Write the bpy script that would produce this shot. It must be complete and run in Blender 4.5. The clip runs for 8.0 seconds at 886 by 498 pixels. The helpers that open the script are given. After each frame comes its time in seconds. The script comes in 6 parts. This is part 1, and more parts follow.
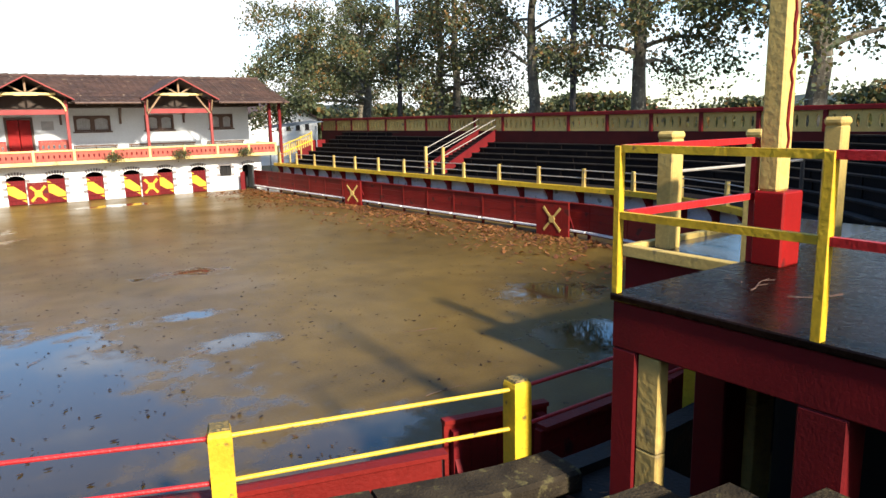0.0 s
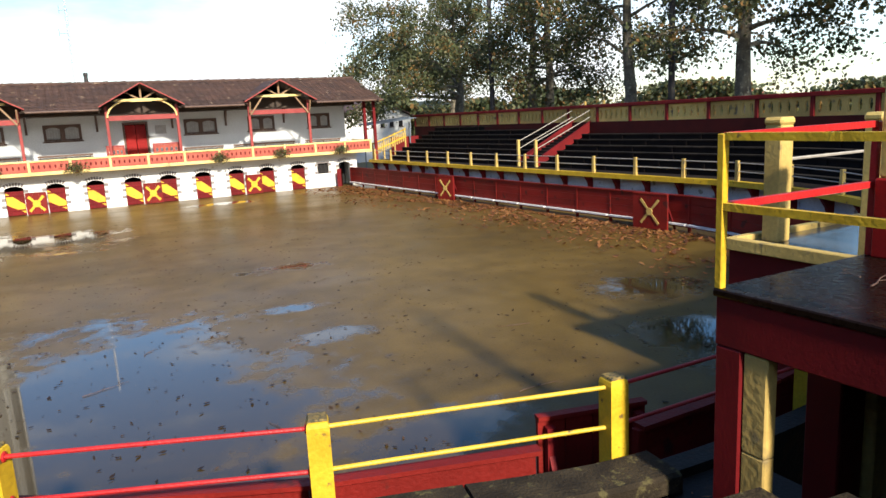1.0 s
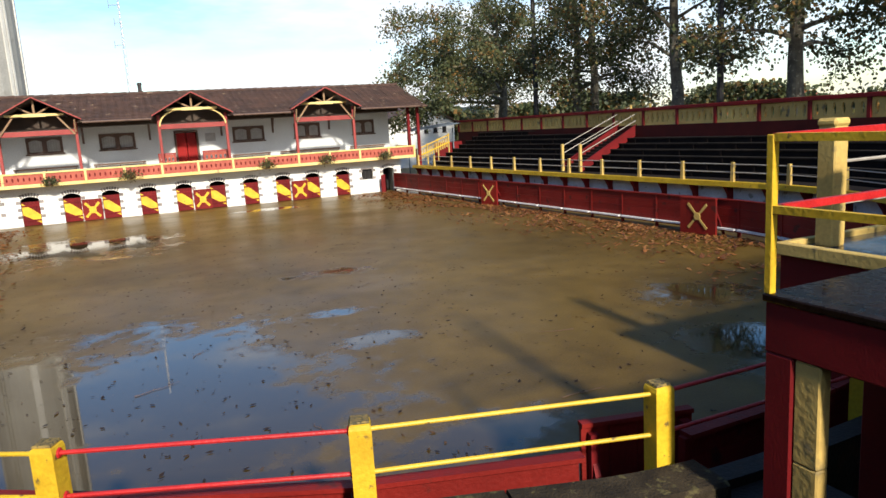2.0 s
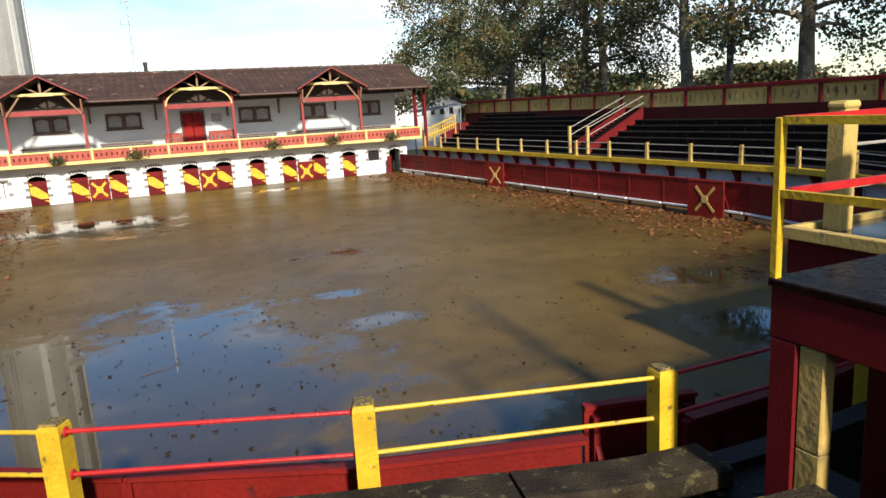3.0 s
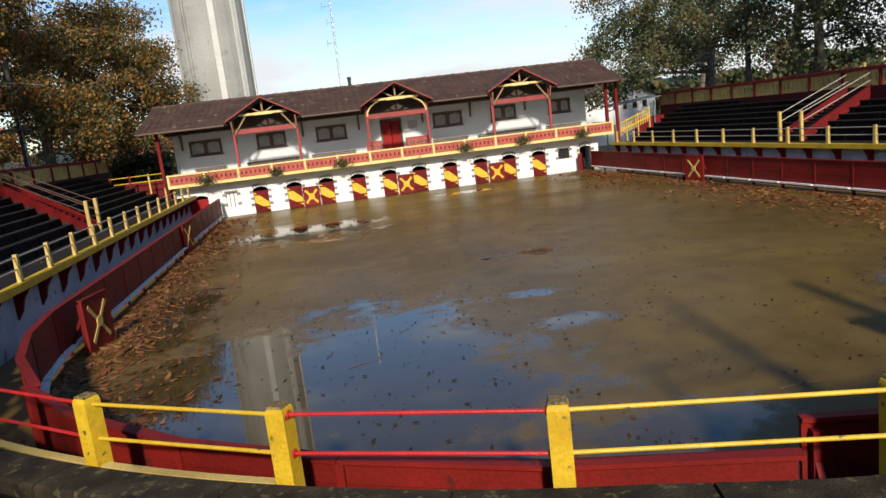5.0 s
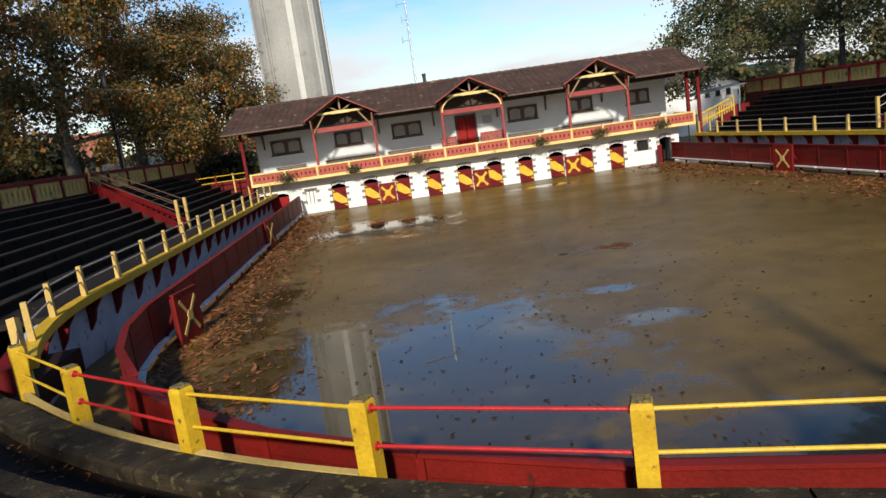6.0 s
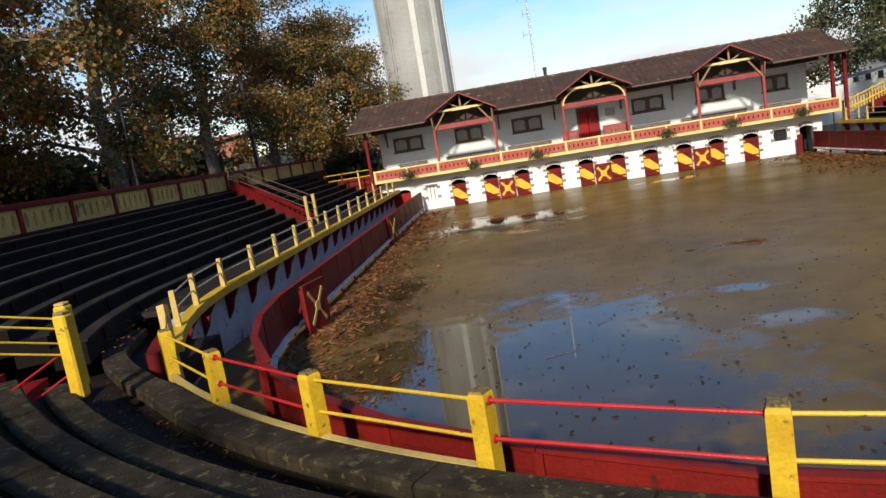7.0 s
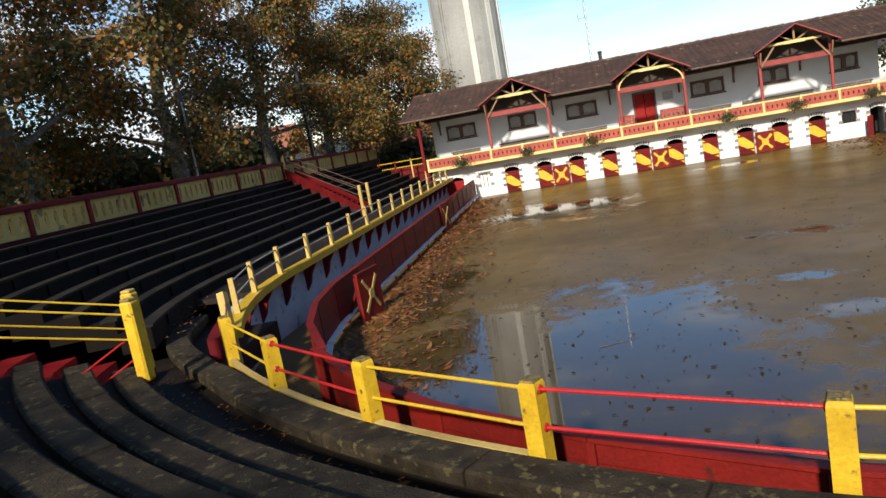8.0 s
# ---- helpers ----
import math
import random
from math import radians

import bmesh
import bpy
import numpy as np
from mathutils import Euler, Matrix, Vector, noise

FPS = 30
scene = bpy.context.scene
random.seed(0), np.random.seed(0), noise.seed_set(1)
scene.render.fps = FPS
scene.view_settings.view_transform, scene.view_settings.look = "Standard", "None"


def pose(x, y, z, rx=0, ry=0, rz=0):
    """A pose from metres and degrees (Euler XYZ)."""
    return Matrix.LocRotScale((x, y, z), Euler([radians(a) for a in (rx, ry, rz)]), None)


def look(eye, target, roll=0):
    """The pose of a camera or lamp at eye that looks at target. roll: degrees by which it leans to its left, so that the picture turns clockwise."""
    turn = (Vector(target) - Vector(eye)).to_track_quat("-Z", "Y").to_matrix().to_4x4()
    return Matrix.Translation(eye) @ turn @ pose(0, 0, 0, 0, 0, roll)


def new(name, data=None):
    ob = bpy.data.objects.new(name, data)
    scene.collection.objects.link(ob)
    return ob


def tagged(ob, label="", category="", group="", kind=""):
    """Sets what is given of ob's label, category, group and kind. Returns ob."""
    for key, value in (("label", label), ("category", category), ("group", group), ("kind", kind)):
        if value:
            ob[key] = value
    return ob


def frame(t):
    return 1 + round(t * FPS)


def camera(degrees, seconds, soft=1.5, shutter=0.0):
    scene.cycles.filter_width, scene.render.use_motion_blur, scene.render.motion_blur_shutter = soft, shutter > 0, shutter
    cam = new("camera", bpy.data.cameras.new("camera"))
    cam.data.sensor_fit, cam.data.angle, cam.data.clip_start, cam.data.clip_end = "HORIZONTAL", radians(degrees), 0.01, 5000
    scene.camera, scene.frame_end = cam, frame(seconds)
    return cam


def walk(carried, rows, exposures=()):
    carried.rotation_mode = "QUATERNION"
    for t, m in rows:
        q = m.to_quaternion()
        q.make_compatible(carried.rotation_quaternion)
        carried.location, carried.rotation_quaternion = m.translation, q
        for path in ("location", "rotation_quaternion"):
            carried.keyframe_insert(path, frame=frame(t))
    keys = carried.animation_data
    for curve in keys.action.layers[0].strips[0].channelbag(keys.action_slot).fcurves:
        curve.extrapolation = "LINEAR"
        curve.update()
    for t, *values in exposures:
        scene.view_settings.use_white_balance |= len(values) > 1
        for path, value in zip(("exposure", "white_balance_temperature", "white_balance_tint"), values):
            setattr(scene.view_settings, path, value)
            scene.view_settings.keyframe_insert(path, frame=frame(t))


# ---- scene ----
cam = camera(64.7, 8.0)

PATH = [
    (0.0, (-0.022, -0.024, 4.628), (5.683, 7.983, 2.801), -1.19),
    (0.5, (-0.038, -0.031, 4.653), (5.129, 8.270, 2.556), -5.01),
    (1.0, (0.005, 0.005, 4.623), (4.575, 8.703, 2.762), -2.92),
    (1.5, (0.027, -0.024, 4.603), (4.014, 8.994, 2.933), -3.65),
    (2.8, (-0.001, 0.046, 4.613), (4.084, 8.959, 2.645), -3.04),
    (3.0, (0.044, 0.010, 4.609), (3.954, 8.993, 2.607), -3.28),
    (3.5, (-0.013, 0.020, 4.606), (3.549, 9.146, 2.600), -3.45),
    (4.0, (0.028, 0.019, 4.602), (2.695, 9.463, 2.680), -4.49),
    (4.5, (0.029, -0.011, 4.605), (1.889, 9.645, 2.788), -5.81),
    (6.0, (-0.028, -0.013, 4.628), (0.243, 9.836, 2.920), -8.18),
    (6.5, (-0.026, 0.000, 4.603), (-0.636, 9.855, 3.017), -8.75),
    (7.0, (-0.036, -0.002, 4.597), (-1.452, 9.782, 3.089), -9.43),
    (7.5, (-0.015, -0.028, 4.608), (-1.965, 9.666, 3.114), -10.06),
    (8.0, (-0.002, -0.019, 4.610), (-2.187, 9.615, 3.057), -10.25),
]
walk(cam, [(t, look(eye, target, roll)) for t, eye, target, roll in PATH], [(0.0, 0.78), (0.7, 0.66), (1.4, 0.3), (3.5, 0.15), (4.5, -0.1), (6.5, -0.2), (8.0, 0.0)])

# ---- light ----
SUN_ELEVATION, SUN_SIDE = 30.5, -4.5   # degrees; the sun stands behind the walk
world = bpy.data.worlds.new("sky_world")
scene.world = world
world.use_nodes = True
wn, wl = world.node_tree.nodes, world.node_tree.links
wn.clear()
w_out = wn.new("ShaderNodeOutputWorld")
w_bg = wn.new("ShaderNodeBackground")
w_sky = wn.new("ShaderNodeTexSky")
w_sky.sky_type, w_sky.sun_disc = "NISHITA", False
w_sky.sun_elevation, w_sky.sun_rotation = radians(SUN_ELEVATION), radians(180 - SUN_SIDE)
w_sky.air_density, w_sky.dust_density, w_sky.ozone_density = 1.0, 0.6, 1.5
w_bg.inputs["Strength"].default_value = 0.088
w_geo = wn.new("ShaderNodeTexCoord")
w_map = wn.new("ShaderNodeMapping")
w_map.inputs["Scale"].default_value = (1.6, 1.6, 6.5)
w_map.inputs["Location"].default_value = (0.35, 0.2, 0.1)
w_noise = wn.new("ShaderNodeTexNoise")
w_noise.inputs["Scale"].default_value, w_noise.inputs["Detail"].default_value = 1.7, 7.0
w_noise.inputs["Roughness"].default_value = 0.55
w_ramp = wn.new("ShaderNodeValToRGB")
w_ramp.color_ramp.elements[0].position, w_ramp.color_ramp.elements[1].position = 0.43, 0.65
w_mix = wn.new("ShaderNodeMix")
w_mix.data_type = "RGBA"
w_mix.inputs["B"].default_value = (10.9, 11.2, 11.5, 1)
# banks of cloud low down, thinning out towards the zenith
w_xyz = wn.new("ShaderNodeSeparateXYZ")
w_low = wn.new("ShaderNodeMapRange")
for sock, v in (("From Min", 0.04), ("From Max", 0.40), ("To Min", 0.09), ("To Max", -0.14)):
    w_low.inputs[sock].default_value = v
w_add = wn.new("ShaderNodeMath")
wl.new(w_geo.outputs["Generated"], w_map.inputs["Vector"])
wl.new(w_geo.outputs["Generated"], w_xyz.inputs[0])
wl.new(w_xyz.outputs["Z"], w_low.inputs["Value"])
wl.new(w_map.outputs["Vector"], w_noise.inputs["Vector"])
wl.new(w_noise.outputs["Fac"], w_add.inputs[0])
wl.new(w_low.outputs["Result"], w_add.inputs[1])
wl.new(w_add.outputs[0], w_ramp.inputs["Fac"])
wl.new(w_ramp.outputs["Color"], w_mix.inputs["Factor"])
w_hs = wn.new("ShaderNodeHueSaturation")
w_hs.inputs["Hue"].default_value, w_hs.inputs["Saturation"].default_value, w_hs.inputs["Value"].default_value = 0.503, 1.3, 2.05
wl.new(w_sky.outputs["Color"], w_hs.inputs["Color"])
wl.new(w_hs.outputs["Color"], w_mix.inputs["A"])
wl.new(w_mix.outputs["Result"], w_bg.inputs["Color"])
wl.new(w_bg.outputs["Background"], w_out.inputs["Surface"])

sun = new("sun", bpy.data.lights.new("sun", "SUN"))
sun.data.energy, sun.data.angle, sun.data.color = 6.4, radians(3.2), (1.0, 0.93, 0.81)
sa, se = radians(SUN_SIDE), radians(SUN_ELEVATION)
sun.matrix_world = look((30 * math.sin(sa), -30 * math.cos(sa), 30 * math.tan(se)), (0, 0, 0))


# ---- materials ----
def mat(name, a, b, rough=0.7, scale=2.0, fine=30.0, bump=0.25, metal=0.0, dirt=None, dirt_at=0.62, vary=0.0, spec=0.4):
    """A painted, wooden or stony surface: two colours in broad patches, fine grain, and dirt or chipped patches."""
    m = bpy.data.materials.new(name)
    m.use_nodes = True
    n, l = m.node_tree.nodes, m.node_tree.links
    p = n["Principled BSDF"]
    p.inputs["Metallic"].default_value = metal
    p.inputs["Specular IOR Level"].default_value = spec
    geo = n.new("ShaderNodeNewGeometry")

    def grain(s, detail=4.0):
        t = n.new("ShaderNodeTexNoise")
        t.inputs["Scale"].default_value, t.inputs["Detail"].default_value = s, detail
        l.new(geo.outputs["Position"], t.inputs["Vector"])
        return t.outputs["Fac"]

    def mix(kind, fac, x, y):
        k = n.new("ShaderNodeMix")
        k.data_type, k.blend_type = "RGBA", kind
        for sock, v in (("Factor", fac), ("A", x), ("B", y)):
            if isinstance(v, (int, float)):
                k.inputs[sock].default_value = v
            elif isinstance(v, tuple):
                k.inputs[sock].default_value = (*v, 1)
            else:
                l.new(v, k.inputs[sock])
        return k.outputs["Result"]

    def step(v, lo, hi):
        r = n.new("ShaderNodeMapRange")
        r.inputs["From Min"].default_value, r.inputs["From Max"].default_value = lo, hi
        l.new(v, r.inputs["Value"])
        return r.outputs["Result"]

    fine_v = grain(fine)
    col = mix("MIX", step(grain(scale), 0.35, 0.65), a, b)
    col = mix("MULTIPLY", 0.35, col, mix("MIX", step(fine_v, 0.3, 0.7), (0.45, 0.45, 0.45), (1.0, 1.0, 1.0)))
    if dirt:
        col = mix("MIX", step(grain(scale * 2.7, 8.0), dirt_at, dirt_at + 0.06), col, dirt)
    if vary:
        info = n.new("ShaderNodeObjectInfo")
        r = n.new("ShaderNodeMapRange")
        r.inputs["To Min"].default_value, r.inputs["To Max"].default_value = 1 - vary, 1 + vary * 0.4
        l.new(info.outputs["Random"], r.inputs["Value"])
        h = n.new("ShaderNodeHueSaturation")
        l.new(col, h.inputs["Color"])
        l.new(r.outputs["Result"], h.inputs["Value"])
        col = h.outputs["Color"]
    l.new(col, p.inputs["Base Color"])
    r = n.new("ShaderNodeMapRange")
    r.inputs["To Min"].default_value, r.inputs["To Max"].default_value = max(0.03, rough - 0.12), min(1, rough + 0.12)
    l.new(fine_v, r.inputs["Value"])
    l.new(r.outputs["Result"], p.inputs["Roughness"])
    bp = n.new("ShaderNodeBump")
    bp.inputs["Strength"].default_value, bp.inputs["Distance"].default_value = bump, 0.02
    l.new(fine_v, bp.inputs["Height"])
    l.new(bp.outputs["Normal"], p.inputs["Normal"])
    return m


YELLOW = mat("yellow_paint", (0.72, 0.46, 0.025), (0.60, 0.36, 0.018), 0.5, 3.2, 25, 0.3, dirt=(0.14, 0.09, 0.03), dirt_at=0.655, vary=0.12)
OCHRE = mat("faded_yellow_paint", (0.60, 0.42, 0.12), (0.50, 0.33, 0.09), 0.7, 0.8, 18, 0.4, dirt=(0.20, 0.15, 0.07), dirt_at=0.62, vary=0.15)
CREAM = mat("cream_paint", (0.78, 0.60, 0.24), (0.70, 0.50, 0.17), 0.6, 1.0, 20, 0.3, dirt=(0.35, 0.26, 0.12), dirt_at=0.64)
RED = mat("red_paint", (0.30, 0.008, 0.006), (0.22, 0.006, 0.005), 0.6, 1.1, 45, 0.12, dirt=(0.07, 0.01, 0.008), dirt_at=0.64, vary=0.18, spec=0.2)
BARRIER_RED = mat("barrier_red_boards", (0.21, 0.012, 0.008), (0.15, 0.009, 0.006), 0.6, 0.9, 22, 0.35, dirt=(0.07, 0.012, 0.009), dirt_at=0.62, vary=0.2, spec=0.2)
DEEP_RED = mat("deep_red_paint", (0.055, 0.006, 0.005), (0.035, 0.004, 0.004), 0.7, 1.2, 40, 0.15, vary=0.1, spec=0.15)
PINK_RED = mat("sun_faded_red_paint", (0.34, 0.055, 0.045), (0.27, 0.038, 0.032), 0.65, 1.5, 25, 0.2, vary=0.1)
# dark red paint; on the platform it is red paint with shade mixed in
DARK_RED = mat("dark_and_shaded_red_paint", (0.17, 0.007, 0.008), (0.115, 0.005, 0.006), 0.65, 1.2, 45, 0.12, vary=0.15, spec=0.2)
TERRACOTTA = mat("terracotta_panel", (0.42, 0.10, 0.06), (0.34, 0.07, 0.045), 0.7, 2, 30, 0.3, vary=0.1)
WHITE = mat("white_limewash", (0.80, 0.79, 0.74), (0.74, 0.72, 0.66), 0.85, 0.7, 12, 0.3, dirt=(0.50, 0.45, 0.36), dirt_at=0.68)
PALE_WALL = mat("pale_grey_render", (0.66, 0.67, 0.66), (0.60, 0.61, 0.60), 0.85, 0.6, 14, 0.25)
BLUE_WHITE = mat("bluish_white_wall", (0.55, 0.58, 0.62), (0.42, 0.46, 0.50), 0.7, 0.9, 14, 0.3, dirt=(0.2, 0.2, 0.19), dirt_at=0.62)
STONE = mat("grey_quoin_stone", (0.30, 0.27, 0.25), (0.22, 0.19, 0.18), 0.85, 3, 30, 0.5, vary=0.3)
TILE = mat("brown_roof_tiles", (0.098, 0.050, 0.034), (0.058, 0.032, 0.024), 0.8, 0.9, 9, 0.7, dirt=(0.24, 0.17, 0.11), dirt_at=0.63, vary=0.2)
TIMBER = mat("weathered_timber", (0.30, 0.19, 0.10), (0.22, 0.13, 0.07), 0.75, 2, 40, 0.4)
BROWN_WOOD = mat("brown_window_wood", (0.13, 0.075, 0.05), (0.09, 0.05, 0.035), 0.6, 2, 40, 0.3)
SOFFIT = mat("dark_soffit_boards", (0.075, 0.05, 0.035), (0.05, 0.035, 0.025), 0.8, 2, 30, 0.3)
SHUTTER = mat("grey_shutter", (0.42, 0.40, 0.37), (0.34, 0.33, 0.31), 0.7, 3, 40, 0.2)
# base darkened for the shade on the near rows; the paler spots are moss
CONCRETE = mat("shaded_mossy_concrete", (0.054, 0.039, 0.021), (0.022, 0.0155, 0.009), 0.9, 3.2, 38, 1.0, dirt=(0.095, 0.078, 0.032), dirt_at=0.585, vary=0.2, spec=0.2)
# damp concrete, its colour taken down to near-black for the shade it lies in
DARK_CONCRETE = mat("shaded_wet_concrete", (0.018, 0.012, 0.008), (0.011, 0.008, 0.006), 0.65, 1.2, 25, 0.5, dirt=(0.03, 0.014, 0.006), dirt_at=0.6, spec=0.25)
SEAT_WOOD = mat("dark_weathered_seat_boards", (0.034, 0.026, 0.019), (0.014, 0.011, 0.008), 0.8, 1.3, 30, 0.4, dirt=(0.012, 0.010, 0.009), dirt_at=0.55, vary=0.3, spec=0.2)
# so dark because the shade below the seat boards is in the colour
RISER = mat("shade_dark_riser", (0.010, 0.006, 0.0045), (0.006, 0.004, 0.003), 0.85, 1.3, 20, 0.4, spec=0.15)
WET_SLAB = mat("wet_dark_slab", (0.011, 0.0055, 0.0035), (0.006, 0.0035, 0.0025), 0.28, 1.7, 12, 0.12, spec=0.10)
STAINED = mat("stained_post_top", (0.30, 0.20, 0.05), (0.12, 0.09, 0.04), 0.8, 12, 45, 0.8, dirt=(0.05, 0.045, 0.02), dirt_at=0.52)
WET_FLOOR = mat("wet_walkway", (0.10, 0.10, 0.10), (0.06, 0.06, 0.065), 0.12, 1.3, 10, 0.2, spec=0.6)
RAIL_GREY = mat("pale_galvanised_rail", (0.42, 0.38, 0.32), (0.33, 0.29, 0.24), 0.5, 4, 40, 0.2)
RAIL_RED = mat("red_rail_paint", (0.50, 0.02, 0.02), (0.40, 0.015, 0.015), 0.4, 4, 40, 0.3)
WHITE_RAIL = mat("white_kick_rail", (0.75, 0.72, 0.70), (0.62, 0.58, 0.55), 0.6, 3, 30, 0.3)
TOWER = mat("tower_concrete", (0.36, 0.35, 0.31), (0.29, 0.28, 0.25), 0.85, 0.25, 6, 0.3, dirt=(0.24, 0.23, 0.20), dirt_at=0.62)
TOWER_RIB = mat("pale_tower_rib", (0.60, 0.58, 0.52), (0.54, 0.52, 0.46), 0.85, 0.4, 8, 0.2)
POLE = mat("dark_lamp_pole", (0.035, 0.03, 0.028), (0.022, 0.02, 0.02), 0.6, 1.5, 20, 0.3)
IRON = mat("black_iron", (0.02, 0.02, 0.02), (0.03, 0.028, 0.026), 0.5, 4, 30, 0.2)
STEEL = mat("antenna_steel", (0.42, 0.43, 0.45), (0.36, 0.37, 0.39), 0.4, 3, 20, 0.1, metal=0.6)
# near-black: stands in for the shade inside openings and under the platform
DARK = mat("interior_shade", (0.018, 0.015, 0.013), (0.012, 0.010, 0.010), 0.9, 2, 20, 0.2)
BARK = mat("plane_tree_bark", (0.19, 0.16, 0.11), (0.085, 0.07, 0.05), 0.9, 2.2, 9, 0.8, dirt=(0.27, 0.24, 0.165), dirt_at=0.58)
ROOF_RED = mat("red_clay_roof", (0.36, 0.12, 0.07), (0.28, 0.09, 0.055), 0.8, 1.5, 12, 0.5)
HEDGE = mat("hedge_green", (0.035, 0.055, 0.018), (0.02, 0.034, 0.012), 0.8, 1.2, 8, 0.8)
HILL = mat("wooded_hill", (0.030, 0.042, 0.026), (0.020, 0.030, 0.020), 0.95, 0.03, 0.4, 0.6)
GROUND = mat("leafy_park_ground", (0.12, 0.10, 0.045), (0.075, 0.085, 0.03), 0.9, 0.25, 6, 0.6, dirt=(0.16, 0.085, 0.035), dirt_at=0.56)
BAG = mat("pale_tarpaulin", (0.16, 0.19, 0.22), (0.11, 0.13, 0.16), 0.5, 2, 12, 0.3)


def leaf_mat(name, greens, browns, brown_share):
    m = bpy.data.materials.new(name)
    m.use_nodes = True
    n, l = m.node_tree.nodes, m.node_tree.links
    p = n["Principled BSDF"]
    geo = n.new("ShaderNodeNewGeometry")
    ramp = n.new("ShaderNodeValToRGB")
    e = ramp.color_ramp.elements
    e[0].color, e[1].color = (*greens[0], 1), (*browns[1], 1)
    e[0].position, e[1].position = 0.0, 1.0
    e.new(1 - brown_share - 0.12).color = (*greens[1], 1)
    e.new(1 - brown_share + 0.05).color = (*browns[0], 1)
    big = n.new("ShaderNodeTexNoise")
    big.inputs["Scale"].default_value = 0.35
    l.new(geo.outputs["Position"], big.inputs["Vector"])
    add = n.new("ShaderNodeMath")
    add.operation = "MULTIPLY_ADD"
    add.inputs[1].default_value, add.inputs[2].default_value = 1.2, -0.6
    l.new(big.outputs["Fac"], add.inputs[0])
    sm = n.new("ShaderNodeMath")
    l.new(add.outputs[0], sm.inputs[0])
    l.new(geo.outputs["Random Per Island"], sm.inputs[1])
    l.new(sm.outputs[0], ramp.inputs["Fac"])
    l.new(ramp.outputs["Color"], p.inputs["Base Color"])
    p.inputs["Roughness"].default_value = 0.5
    p.inputs["Specular IOR Level"].default_value = 0.35
    tr = n.new("ShaderNodeBsdfTranslucent")
    l.new(ramp.outputs["Color"], tr.inputs["Color"])
    mx = n.new("ShaderNodeMixShader")
    mx.inputs["Fac"].default_value = 0.35
    l.new(p.outputs[0], mx.inputs[1])
    l.new(tr.outputs[0], mx.inputs[2])
    l.new(mx.outputs[0], n["Material Output"].inputs["Surface"])
    return m


LEAF_GREEN = leaf_mat("plane_leaves_green", ((0.050, 0.066, 0.030), (0.105, 0.115, 0.045)), ((0.18, 0.13, 0.045), (0.20, 0.11, 0.035)), 0.14)
LEAF_AUTUMN = leaf_mat("plane_leaves_autumn", ((0.055, 0.062, 0.020), (0.12, 0.105, 0.028)), ((0.29, 0.16, 0.034), (0.27, 0.095, 0.022)), 0.40)
LITTER = leaf_mat("fallen_leaves", ((0.10, 0.04, 0.018), (0.20, 0.075, 0.025)), ((0.26, 0.10, 0.03), (0.32, 0.15, 0.05)), 0.5)
DEBRIS = leaf_mat("dark_wet_leaves", ((0.025, 0.015, 0.010), (0.04, 0.022, 0.012)), ((0.05, 0.03, 0.015), (0.12, 0.06, 0.02)), 0.25)


